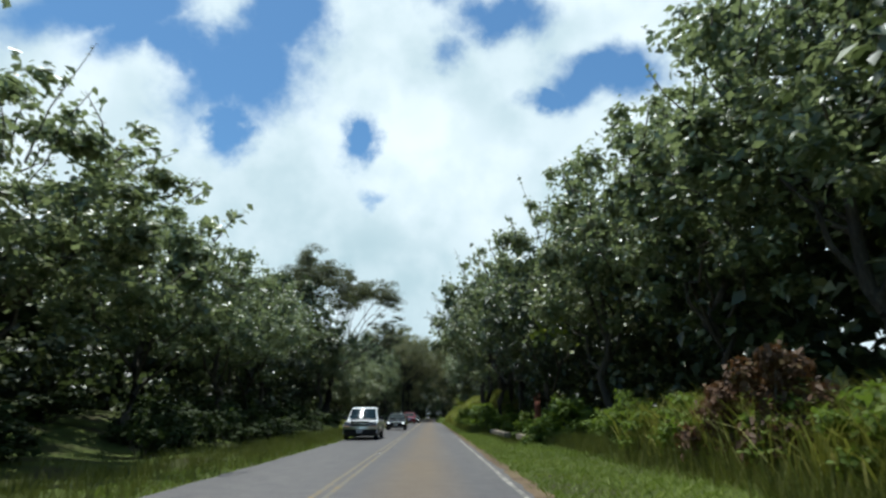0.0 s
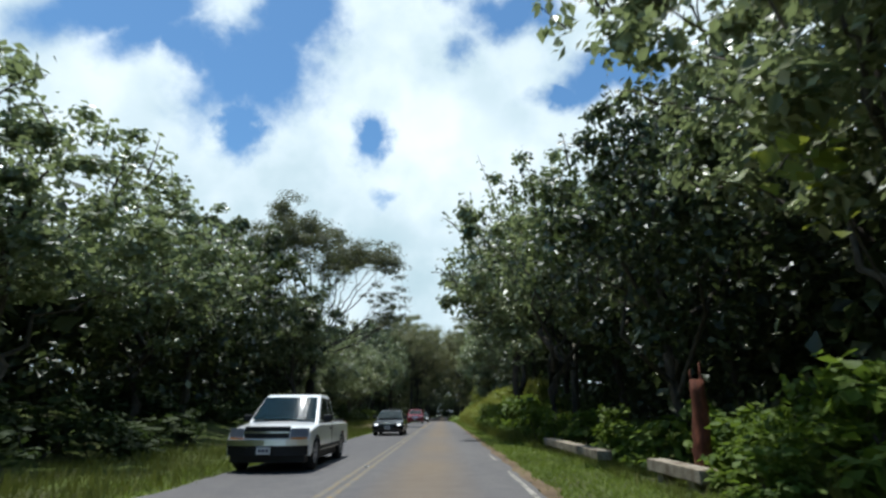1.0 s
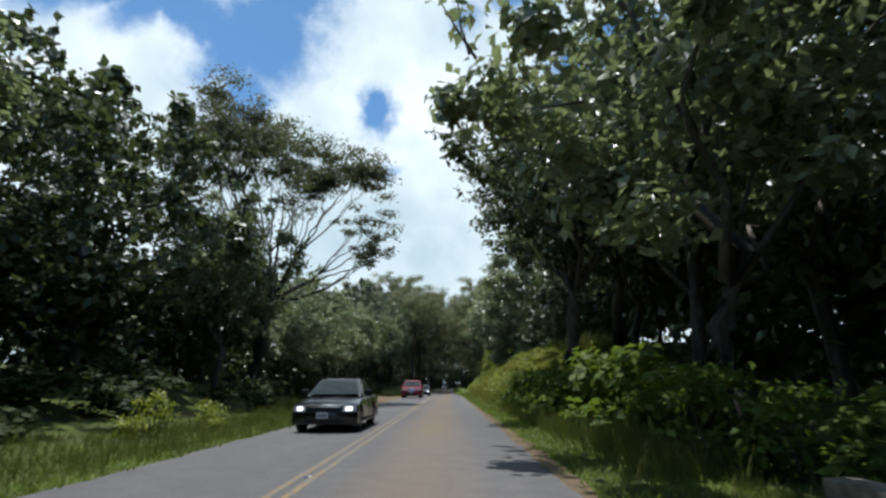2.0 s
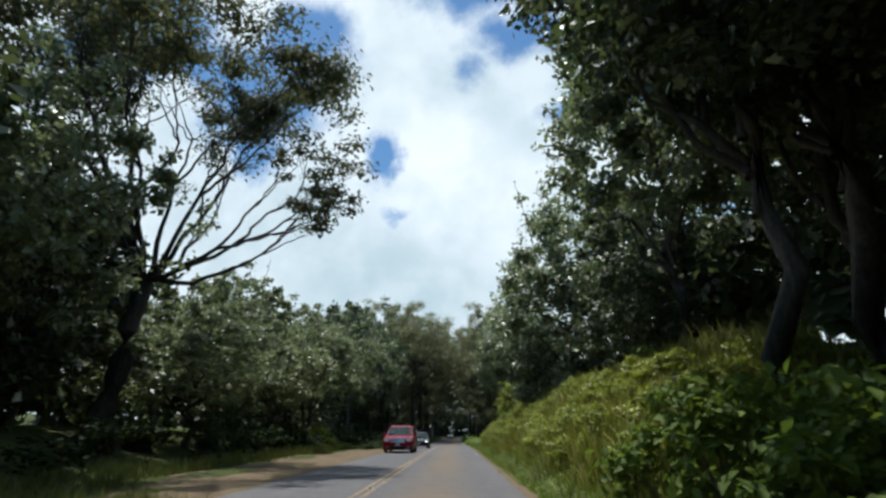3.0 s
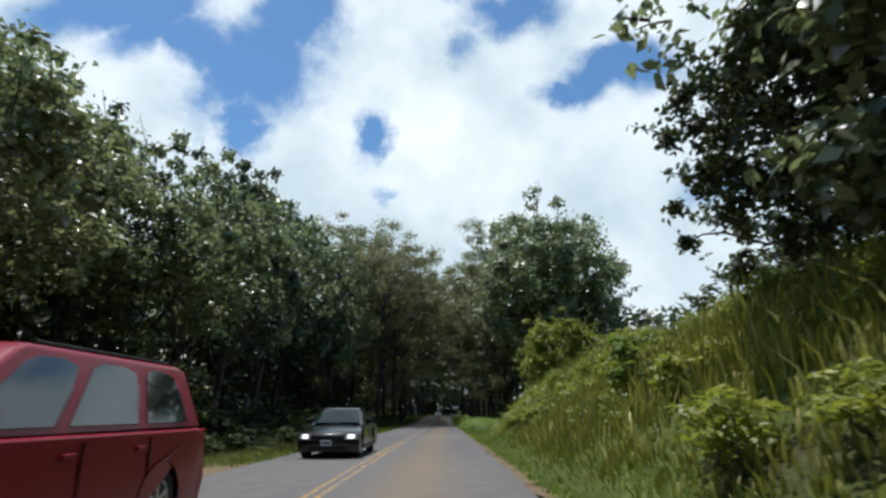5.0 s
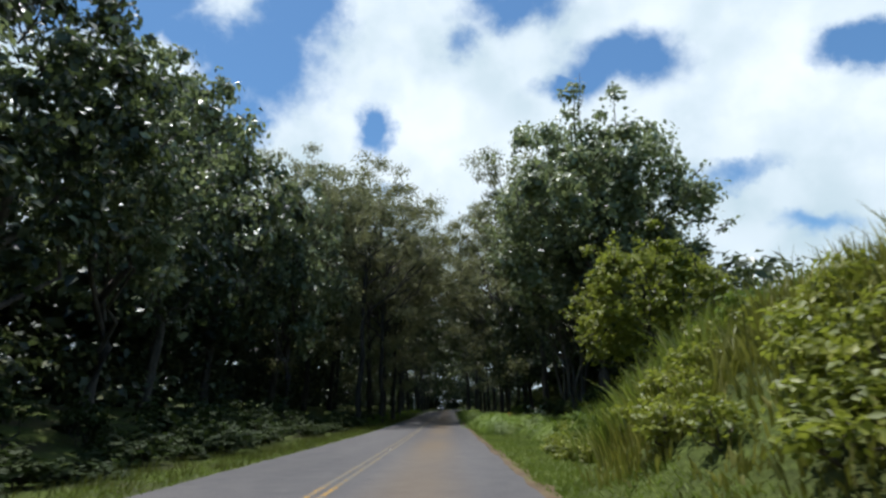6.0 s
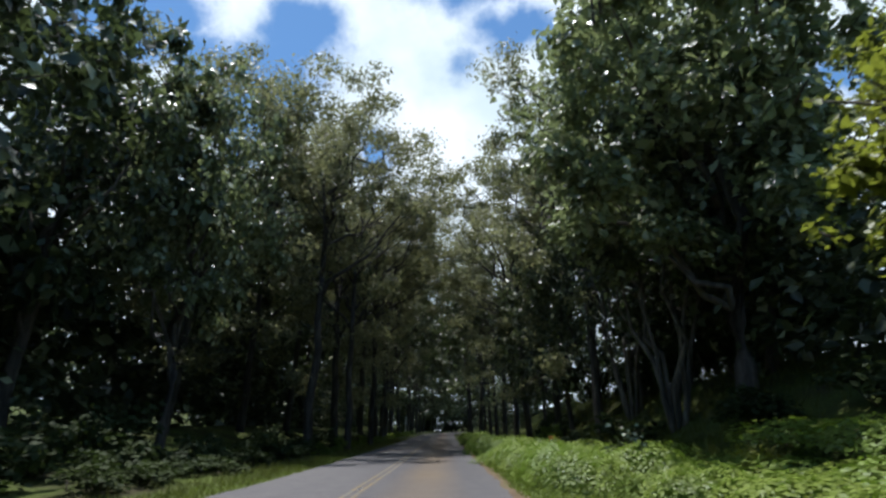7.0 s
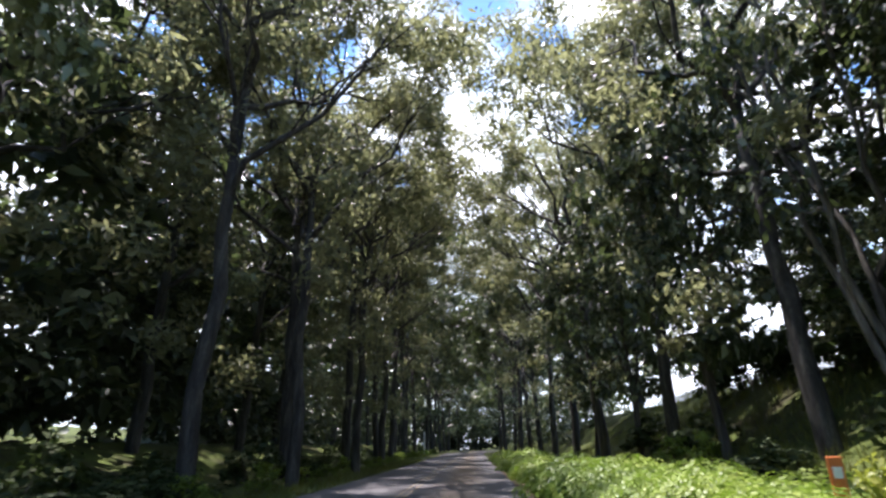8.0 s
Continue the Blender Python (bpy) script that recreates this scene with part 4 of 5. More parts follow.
def cover_mound(seed, radius, tall, count, small, large):
    """A smooth, softly bulging mound of small leaves that hides its creeping runners."""
    rng = np.random.default_rng(seed)
    mound = tagged(new("ground_cover_mound"), "bright green rounded mound of creeping ground cover", "ground cover")
    az, h = rng.uniform(0, 6.283, count), rng.random(count)
    bulge = 1 + 0.12 * np.sin(3 * az + 1.3) + 0.08 * np.sin(5 * az + 4 * h) + 0.05 * np.sin(11 * az + 9 * h)
    r = radius * np.sqrt(1 - h * h) * bulge
    z = tall * h * (1 + 0.10 * np.sin(4 * az + 2.0))
    c = np.stack([r * np.cos(az), r * np.sin(az), z + 0.03], 1) + rng.normal(size=(count, 3)) * 0.022
    n = unit(np.stack([np.cos(az) * np.sqrt(1 - h * h), np.sin(az) * np.sqrt(1 - h * h), 0.45 + h], 1) + rng.normal(size=(count, 3)) * 0.20)
    child("foliage", leaf_mesh("foliage", c, n, rng.uniform(small, large, count), M_COVER, rng, 0.8, 0.12), mound)
    child("runner", tube_mesh("runner", [bent(rng, (0, 0, 0.02), (radius * math.cos(k) * 0.9, radius * math.sin(k) * 0.9, 0.04), 0.015, 0.008, 4, 0.06) for k in range(6)], M_BARK, 4), mound)
    return mound


MOUND = cover_mound(76, 1.25, 0.95, 3000, 0.05, 0.09)
MOUND_FAR = cover_mound(80, 1.25, 0.95, 1250, 0.08, 0.135)
mounds = []
for y in np.arange(140, 196, 1.6):
    x = 3.0 + 0.45 * math.sin(y * 0.7) + rng.uniform(-0.2, 0.2) + 0.6 * max(0.0, 147 - y) / 7
    mounds.append((x, y, rng.uniform(0, 360), rng.uniform(0.85, 1.15), rng.uniform(0.65, 1.15)))
    if y < 172:
        mounds.append((x + 1.7, y + 0.5, rng.uniform(0, 360), rng.uniform(1.0, 1.3), rng.uniform(0.6, 1.1)))
        mounds.append((x + 3.4, y - 0.4, rng.uniform(0, 360), rng.uniform(1.0, 1.3), rng.uniform(0.5, 0.9)))
for y in np.arange(131.5, 141, 1.5):
    for x in (5.4, 7.0, 8.6):
        mounds.append((x + rng.uniform(-0.4, 0.4), y, rng.uniform(0, 360), rng.uniform(1.0, 1.3), rng.uniform(0.45, 0.8)))
put(MOUND, [m for m in mounds if m[1] < 159 and m[0] < 5.6], 0.06)
put(MOUND_FAR, [m for m in mounds if m[1] >= 159 or m[0] >= 5.6], 0.06)

# ---- grasses ----


def blades(name, x, y, tall, wide, material, seed, lean=0.45, label="", short=False, out=None):
    """Bent tapering blades rooted at (x, y) on the ground."""
    rng = np.random.default_rng(seed)
    count = len(x)
    root = np.stack([x, y, ground_z(x, y) - 0.02], 1)
    az, az2 = rng.uniform(0, 6.283, count), rng.uniform(0, 6.283, count)
    side = np.stack([np.cos(az), np.sin(az), np.zeros(count)], 1) * (wide / 2)[:, None]
    if out is None:
        out = np.stack([np.cos(az2), np.sin(az2)], 1)
    out = np.concatenate([out, np.zeros((count, 1))], 1) * (tall * lean * rng.uniform(0.3, 1.2, count))[:, None]
    up = np.zeros((count, 3))
    up[:, 2] = tall
    mid, tip = root + up * 0.62 + out * 0.35, root + up * rng.uniform(0.8, 1.0, count)[:, None] + out
    if short:
        v = np.stack([root - side, root + side, tip], 1).reshape(-1, 3)
        t = np.arange(3 * count).reshape(-1, 3)
        return tagged(new(name, tri_mesh(name, v, t, material)), label, "grass", kind="stuff")
    v = np.stack([root - side, root + side, mid + side * 0.75, mid - side * 0.75, tip], 1).reshape(-1, 3)
    k = np.arange(count)[:, None] * 5
    t = np.concatenate([k + [0, 1, 2], k + [0, 2, 3], k + [3, 2, 4]], 1).reshape(-1, 3)
    return tagged(new(name, tri_mesh(name, v, t, material)), label, "grass", kind="stuff")


def tufted(rng, count, x0, x1, y0, y1, per=9, spread=0.14):
    cx, cy = rng.uniform(x0, x1, count // per), rng.uniform(y0, y1, count // per)
    return np.repeat(cx, per) + rng.normal(size=len(cx) * per) * spread, np.repeat(cy, per) + rng.normal(size=len(cy) * per) * spread


# tall yellow-green grass over the right-hand bank, in tussocks
rng = np.random.default_rng(81)


def tussocks(rng, count, x0, x1, y0, y1, per, lo, hi):
    cx, cy = rng.uniform(x0, x1, count), rng.uniform(y0, y1, count)
    keep = cx > 2.35 + 0.3 * np.sin(cy * 0.9) + 0.25 * np.maximum(0, cy - 116)
    cx, cy = cx[keep], cy[keep]
    tall = rng.uniform(lo, hi, len(cx)) * (0.55 + 0.6 * smooth01((cx - 2.2) / 2.0)) * (0.8 + 0.35 * np.sin(cx * 0.9 + cy * 0.35))
    wide = rng.uniform(0.07, 0.30, len(cx))
    dx, dy = rng.normal(size=len(cx) * per), rng.normal(size=len(cx) * per)
    spread = np.repeat(wide, per)
    out = np.clip(np.stack([dx, dy], 1), -1.3, 1.3) / 1.6
    return np.repeat(cx, per) + dx * spread, np.repeat(cy, per) + dy * spread, np.repeat(tall, per) * rng.uniform(0.6, 1.15, len(dx)), out


x1, y1, h1, o1 = tussocks(rng, 4300, 2.5, 10.0, 61, 131, 16, 0.25, 1.0)
xt, yt, ht, ot = tussocks(rng, 850, 3.8, 10.5, 118, 135, 28, 0.7, 1.35)
blades("guinea_grass", xt, yt, ht, rng.uniform(0.035, 0.075, len(xt)), M_LUSH, 85, 0.6, "lush broad-bladed green guinea grass at the end of the bank", out=ot)
x2, y2 = tufted(rng, 6500, 5.6, 8.2, 3, 17, 12, 0.16)
x1, y1, h1 = np.concatenate([x1, x2]), np.concatenate([y1, y2]), np.concatenate([h1, rng.uniform(0.7, 1.7, len(x2))])
o1 = np.concatenate([o1, rng.normal(size=(len(x2), 2)) * 0.6])
blades("tall_grass", x1, y1, h1, rng.uniform(0.022, 0.055, len(x1)), M_GRASS, 82, 0.62, "tall yellow-green guinea grass covering the bank", out=o1)
# rough grass on the verges
xs, ys, hs = [], [], []
for x0, x1b, y0, y1b, n, lo, hi in ((-8.6, -5.1, -4, 66, 20000, 0.12, 0.55), (-11, -8.6, 0, 66, 2600, 0.12, 0.35), (-11, -9.0, 66, 108, 5000, 0.3, 0.8), (-7.0, -5.1, 104, 200, 11000, 0.12, 0.4),
                                    (4.9, 6.4, 2, 27, 8000, 0.3, 0.9), (3.6, 4.2, 27, 45, 2500, 0.1, 0.32), (4.7, 6.0, 30, 44, 2500, 0.2, 0.5), (2.6, 4.2, 44, 64, 6000, 0.3, 0.8), (6.2, 9, 140, 172, 5000, 0.2, 0.6), (7.5, 17, 140, 190, 15000, 0.3, 0.75)):
    x, y = tufted(rng, n, x0, x1b, y0, y1b)
    xs.append(x), ys.append(y), hs.append(rng.uniform(lo, hi, len(x)))
x1, y1, h1 = np.concatenate(xs), np.concatenate(ys), np.concatenate(hs)
blades("rough_grass", x1, y1, h1, rng.uniform(0.012, 0.03, len(x1)), M_VERGE, 83, 0.5, "rough green grass along the road verges", True)
# short turf
xs, ys = [], []
for x0, x1b, y0, y1b, n in ((1.62, 4.2, 2, 66, 32000), (4.2, 5.2, 2, 28, 7000), (1.62, 2.9, 60, 122, 26000), (1.62, 5.2, 118, 158, 40000), (5.2, 9.0, 130, 150, 20000), (1.62, 2.6, 156, 200, 8000), (-6.4, -5.0, 0, 66, 14000), (-6.5, -5.0, 104, 160, 9000)):
    xs.append(rng.uniform(x0, x1b, n)), ys.append(rng.uniform(y0, y1b, n))
x1, y1 = np.concatenate(xs), np.concatenate(ys)
blades("short_turf", x1, y1, rng.uniform(0.05, 0.17, len(x1)), rng.uniform(0.02, 0.045, len(x1)), M_LAWN, 84, 1.3, "short green turf on the mown verge", True)

# ---- low concrete guard beam on stub posts ----


def boxed(x0, x1, y0, y1, z0, z1, bevel=0.0, seed=0, rough=0.0):
    bm = bmesh.new()
    bmesh.ops.create_cube(bm, size=1.0)
    bmesh.ops.scale(bm, vec=(x1 - x0, y1 - y0, z1 - z0), verts=bm.verts)
    bmesh.ops.translate(bm, vec=((x0 + x1) / 2, (y0 + y1) / 2, (z0 + z1) / 2), verts=bm.verts)
    if bevel:
        bmesh.ops.bevel(bm, geom=bm.edges[:], offset=bevel, segments=2, affect="EDGES", profile=0.5)
    if rough:
        r = random.Random(seed)
        for v in bm.verts:
            v.co += Vector((r.uniform(-1, 1), r.uniform(-1, 1), r.uniform(-1, 1))) * rough
    return bm


guard = tagged(new("guard_beam"), "low weathered concrete guard beam on stub posts", "barrier")
guard.location = (4.35, 38.4, gz(4.3, 38))
y = -4.2
for k, run in enumerate((2.1, 2.1, 2.1, 2.1)):
    part("beam_section", boxed(-0.21, 0.21, y + 0.012, y + run - 0.012, 0.24, 0.50, 0.018, k, 0.006), M_BEAM, guard)
    part("post", boxed(-0.14, 0.12, y + 0.25, y + 0.55, -0.35, 0.24, 0.01, k + 9, 0.006), M_BEAM, guard)
    y += run
part("post", boxed(-0.14, 0.12, y - 0.40, y - 0.10, -0.35, 0.24, 0.01, 30, 0.006), M_BEAM, guard)
stub = tagged(new("guard_beam"), "short end piece of weathered concrete guard beam", "barrier")
stub.location = (4.55, 29.6, gz(4.5, 29.6))
part("beam_section", boxed(-0.2, 0.2, -1.3, 1.3, 0.18, 0.42, 0.018, 41, 0.006), M_BEAM, stub)
part("post", boxed(-0.14, 0.12, -0.9, -0.6, -0.35, 0.18, 0.01, 42, 0.006), M_BEAM, stub)
part("post", boxed(-0.14, 0.12, 0.6, 0.9, -0.35, 0.18, 0.01, 43, 0.006), M_BEAM, stub)

# ---- a rotten trunk behind the guard beam ----
snag = tagged(new("dead_trunk"), "broken reddish-brown dead tree trunk behind the guard beam", "tree trunk")
snag.location = (5.5, 30.6, gz(5.5, 30.6))
rng = np.random.default_rng(91)
child("trunk", tube_mesh("trunk", [bent(rng, (0, 0, -0.3), (0.10, 0.05, 2.15), 0.24, 0.15, 8, 0.02)], M_BARK_RED, 12), snag)
child("splinter", tube_mesh("splinter", [bent(rng, (0.16, 0.0, 2.0), (0.20, 0.04, 2.55), 0.06, 0.01, 3, 0.03)], M_BARK_RED, 6), snag)
child("splinter", tube_mesh("splinter", [bent(rng, (0.02, 0.06, 2.0), (-0.02, 0.08, 2.38), 0.05, 0.01, 3, 0.03)], M_BARK_RED, 6), snag)

# ---- markers ----
marker = tagged(new("marker_post"), "orange plastic marker post on the verge", "marker post")
marker.location = (4.8, 152.0, gz(4.8, 152))
part("blade", boxed(-0.10, 0.10, -0.02, 0.02, -0.2, 1.15, 0.012), M_ORANGE, marker)
part("reflector", boxed(-0.06, 0.06, -0.028, -0.021, 0.88, 1.02, 0.003), M_POST_WHITE, marker, "pale reflector patch")
# slim white upright standing in for a bright streak among the trees
white_upright = tagged(new("marker_post"), "slim white upright among the trees", "marker post")
white_upright.location = (-7.1, 226, gz(-7.1, 226))
part("shaft", boxed(-0.10, 0.10, -0.06, 0.06, -0.2, 3.2, 0.02), M_POST_WHITE, white_upright)
part("base", boxed(-0.16, 0.16, -0.12, 0.12, -0.1, 0.25, 0.02), M_BEAM, white_upright)
stud = tagged(new("road_stud"), "small white reflective stud on the centre line", "road stud", "centre line studs")
part("base", boxed(-0.05, 0.05, -0.05, 0.05, 0.0, 0.012, 0.003), M_POST_WHITE, stud)
part("lens", boxed(-0.04, 0.04, -0.045, -0.005, 0.012, 0.022, 0.003), M_LAMP, stud)
stud.location = (-2.05, 8.0, 0.016)
for k in range(1, 16):
    copy_thing(stud, pose(-2.05, 8.0 + 12.0 * k, 0.016 + float(sag(8.0 + 12.0 * k))))

# ---- vehicles; each faces -y, its front bumper at y = 0 ----


def hull(outline, width, belt, tumble, nose, tail, length, crown=0.03, arches=(), sill=0.28):
    """A body shell: the side outline (y, z) from the front sill over the top to the rear sill, swept across the width;
    nose and tail round its ends in plan, and wheel arches are cut out of the flanks."""
    cols = (-1.0, -0.94, -0.6, -0.2, 0.2, 0.6, 0.94, 1.0)
    bm = bmesh.new()
    grid = []
    for y, z in outline:
        w = width / 2 - tumble * max(0.0, z - belt)
        row = []
        for k in cols:
            yy = y + nose * k * k * max(0.0, 1 - y / (0.25 * length)) - tail * k * k * max(0.0, 1 - (length - y) / (0.2 * length))
            zz = z - crown * k * k - (0.03 if abs(k) == 1 and z > sill + 0.05 else 0)
            row.append(bm.verts.new((k * w, yy, zz)))
        grid.append(row)
    for a, b in zip(grid, grid[1:]):
        for k in range(len(cols) - 1):
            bm.faces.new((a[k], a[k + 1], b[k + 1], b[k]))
    for side in (0, -1):
        edge = [row[side] for row in grid]
        w = edge[0].co.x
        under = []
        for cy, r in sorted(arches, reverse=True):
            for i in range(9):
                ang = math.pi * i / 8
                under.append(bm.verts.new((w, cy + r * math.cos(ang), max(sill, 0.33 + r * math.sin(ang)) if 0 < i < 8 else sill)))
        loop = edge + under
        face = bm.faces.new(loop if side == 0 else loop[::-1])
        bmesh.ops.triangulate(bm, faces=[face])
    bmesh.ops.recalc_face_normals(bm, faces=bm.faces[:])
    return bm


def cabin_shell(base_f, base_r, roof_f, roof_r, zb, zr, wb, wr):
    """The cabin above the belt line: base from base_f to base_r, roof from roof_f to roof_r."""
    bm = bmesh.new()
    rings = []
    for y0, y1, z, w in ((base_f, base_r, zb, wb), (roof_f - 0.10, roof_r + 0.08, zr - 0.07, wr), (roof_f + 0.06, roof_r - 0.06, zr - 0.012, wr - 0.10), (roof_f + 0.30, roof_r - 0.3, zr, wr - 0.34)):
        pts = []
        for k in (-1, -0.5, 0, 0.5, 1):
            pts.append(bm.verts.new((k * w / 2, y0 + 0.10 * k * k, z)))
        for k in (1, 0.5, 0, -0.5, -1):
            pts.append(bm.verts.new((k * w / 2, y1 - 0.06 * k * k, z)))
        rings.append(pts)
    for a, b in zip(rings, rings[1:]):
        for i in range(10):
            bm.faces.new((a[i], a[(i + 1) % 10], b[(i + 1) % 10], b[i]))
    bm.faces.new(rings[-1])
    bmesh.ops.recalc_face_normals(bm, faces=bm.faces[:])
    return bm


def pane(points, lift):
    """A thin glazed panel through the given corners, pushed out by lift."""
    bm = bmesh.new()
    q = [Vector(a) for a in points]
    n = (q[1] - q[0]).cross(q[2] - q[0]).normalized()
    top = [bm.verts.new(a + n * lift) for a in q]
    low = [bm.verts.new(a - n * 0.01) for a in q]
    bm.faces.new(top)
    for i in range(len(q)):
        bm.faces.new((top[i], low[i], low[(i + 1) % len(q)], top[(i + 1) % len(q)]))
    bmesh.ops.recalc_face_normals(bm, faces=bm.faces[:])
    return bm


def turned(profile, steps=24, spokes=0):
    """A lathe shape round the x axis from (x, radius) pairs."""
    bm = bmesh.new()
    rings = []
    for x, r in profile:
        rings.append([bm.verts.new((x, r * math.cos(2 * math.pi * k / steps), r * math.sin(2 * math.pi * k / steps))) for k in range(steps)])
    for a, b in zip(rings, rings[1:]):
        for k in range(steps):
            bm.faces.new((a[k], a[(k + 1) % steps], b[(k + 1) % steps], b[k]))
    if profile[-1][1] < 0.2:
        bm.faces.new(rings[-1])
    for k in range(spokes):
        bar = bmesh.ops.create_cube(bm, size=1.0)["verts"]
        bmesh.ops.scale(bm, vec=(0.03, 0.055, 0.17), verts=bar)
        bmesh.ops.translate(bm, vec=(0.095, 0, 0.125), verts=bar)
        bmesh.ops.rotate(bm, cent=(0, 0, 0), matrix=Matrix.Rotation(2 * math.pi * k / spokes, 3, "X"), verts=bar)
    bmesh.ops.recalc_face_normals(bm, faces=bm.faces[:])
    return bm


def add_wheel(car, x, y, r, side):
    hub = tagged(new("wheel"), "")
    hub.parent = car
    hub.matrix_basis = pose(x, y, r, 0, 0, 0 if side > 0 else 180)
    part("tyre", turned([(-0.11, r * 0.62), (-0.11, r * 0.93), (-0.08, r), (0.08, r), (0.11, r * 0.93), (0.11, r * 0.62)]), M_TYRE, hub, "", True)
    part("rim", turned([(0.11, r * 0.63), (0.095, r * 0.58), (0.02, r * 0.55), (0.02, 0.05)], 24, 6), M_ALLOY, hub)


def soften(ob, width=0.02):
    mod = ob.modifiers.new("soft_edges", "BEVEL")
    mod.width, mod.segments, mod.limit_method, mod.angle_limit = width, 2, "ANGLE", radians(32)
    ob.data.polygons.foreach_set("use_smooth", [True] * len(ob.data.polygons))
    ob.data.set_sharp_from_angle(angle=radians(38))


def face_panel(width, nose, x0, x1, z0, z1, out, back=0.0, rake=0.0, thick=0.06):
    """A panel that follows the rounded front of a car from x0 to x1 and stands proud of it by out."""
    bm = bmesh.new()
    cols = []
    for i in range(9):
        x = x0 + (x1 - x0) * i / 8
        y = back + nose * (x / (width / 2)) ** 2 - out
        cols.append([bm.verts.new(v) for v in ((x, y, z0), (x, y + rake, z1), (x, y + rake + thick, z1), (x, y + thick, z0))])
    for a, b in zip(cols, cols[1:]):
        for k in range(4):
            bm.faces.new((a[k], b[k], b[(k + 1) % 4], a[(k + 1) % 4]))
    bm.faces.new(cols[0])
    bm.faces.new(cols[-1][::-1])
    bmesh.ops.recalc_face_normals(bm, faces=bm.faces[:])
    return bm


NOSE = 0.28


def make_car(name, label, x, y, paint, kind):
    car = tagged(new(name), label, "pickup truck" if kind == "pickup" else "minivan" if kind == "van" else "car")
    car.location = (x, y, 0.013 + float(sag(y + 2.4)))
    if kind == "pickup":
        L, W, belt, R = 5.3, 1.86, 1.03, 0.37
        line = [(0.06, 0.40), (0.0, 0.55), (0.02, 0.78), (0.07, 0.92), (0.20, 0.96), (0.7, 1.02), (1.35, 1.08), (1.45, 1.08), (3.35, 1.07), (3.4, 1.07), (5.2, 1.06), (5.28, 1.01), (5.30, 0.62), (5.22, 0.42)]
        axles, cab = (0.95, 4.25), (1.24, 3.50, 2.06, 3.16, 1.03, 1.73, 1.72, 1.42)
    elif kind == "van":
        L, W, belt, R = 5.1, 2.00, 1.06, 0.36
        line = [(0.06, 0.28), (0.0, 0.45), (0.02, 0.66), (0.08, 0.86), (0.22, 0.98), (0.55, 1.06), (1.05, 1.14), (1.15, 1.14), (4.95, 1.12), (5.08, 1.06), (5.10, 0.55), (5.02, 0.30)]
        axles, cab = (0.95, 4.0), (1.00, 4.98, 2.05, 4.70, 1.08, 1.76, 1.86, 1.52)
    else:
        L, W, belt, R = 4.7, 1.80, 0.92, 0.33
        line = [(0.06, 0.24), (0.0, 0.40), (0.02, 0.58), (0.10, 0.72), (0.30, 0.80), (0.8, 0.87), (1.35, 0.94), (1.45, 0.95), (3.6, 0.97), (4.5, 0.98), (4.66, 0.92), (4.70, 0.50), (4.62, 0.28)]
        axles, cab = (0.9, 3.65), (1.30, 4.05, 2.10, 3.30, 0.93, 1.45, 1.64, 1.22)
    body = part("body", hull(line, W, belt - 0.25, 0.10, NOSE, 0.10, L, 0.06, [(a, R + 0.07) for a in axles], line[0][1]), paint, car)
    soften(body, 0.045)
    bf, br, rf, rr, zb, zr, wb, wr = cab
    top = part("cabin", cabin_shell(*cab), paint, car)
    soften(top, 0.03)
    # windscreen, curved across the cabin front
    bm = bmesh.new()
    rows = []
    for sv in (0.08, 0.93):
        w = wb + (wr - wb) * sv
        rows.append([bm.verts.new((k * w / 16, bf + (rf - 0.10 - bf) * sv + 0.10 * k * k / 64 - 0.05, zb + (zr - 0.07 - zb) * sv + 0.03)) for k in np.linspace(-7.3, 7.3, 15)])
    for a, b in zip(rows, rows[1:]):
        for k in range(14):
            bm.faces.new((a[k], a[k + 1], b[k + 1], b[k]))
    bmesh.ops.solidify(bm, geom=bm.faces[:], thickness=0.012)
    bmesh.ops.recalc_face_normals(bm, faces=bm.faces[:])
    part("windscreen", bm, M_SCREEN, car, "teal windscreen with a sky reflection")
    part("wiper", boxed(-0.45, 0.15, bf - 0.01, bf + 0.02, zb + 0.035, zb + 0.055), M_BLACK, car)
    # side windows
    cuts = {"pickup": (0.02, 0.62, 0.97), "van": (0.05, 0.34, 0.66, 0.94), "sedan": (0.08, 0.52, 0.90)}[kind]
    for side in (-1, 1):
        for a, b in zip(cuts, cuts[1:]):
            pts = []
            for s, f in ((0.08, a + 0.03), (0.08, b - 0.02), (0.55, b - 0.025), (0.86, b - 0.055), (0.94, b - 0.13), (0.94, a + 0.05), (0.86, a + 0.02)):
                w = wb + (wr - wb) * s
                y0, y1 = bf + (rf - 0.10 - bf) * s + 0.12, br + (rr + 0.08 - br) * s - 0.10
                pts.append((side * w / 2, y0 + (y1 - y0) * f, zb + (zr - 0.07 - zb) * s))
            part("side_window", pane(pts if side > 0 else pts[::-1], 0.010), M_GLASS, car)
        ym = bf + 0.42
        mirror = part("mirror", boxed(side * (wb / 2 + 0.03) - (0 if side > 0 else 0.22), side * (wb / 2 + 0.03) + (0.22 if side > 0 else 0), ym, ym + 0.10, zb + 0.02, zb + 0.19, 0.03), M_BLACK if kind != "van" else paint, car)
        for f in ((0.56,) if kind == "pickup" else (0.36, 0.62)):
            yd = bf + (br - bf) * f
            xs = side * (W / 2 - 0.012)
            part("door_handle", boxed(xs - 0.02, xs + 0.02, yd, yd + 0.16, belt - 0.17, belt - 0.13, 0.01), M_BLACK if kind == "pickup" else paint, car)
            part("door_gap", boxed(xs - 0.010, xs + 0.008, yd + 0.24, yd + 0.247, line[0][1] + 0.12, belt - 0.06), M_BLACK, car)
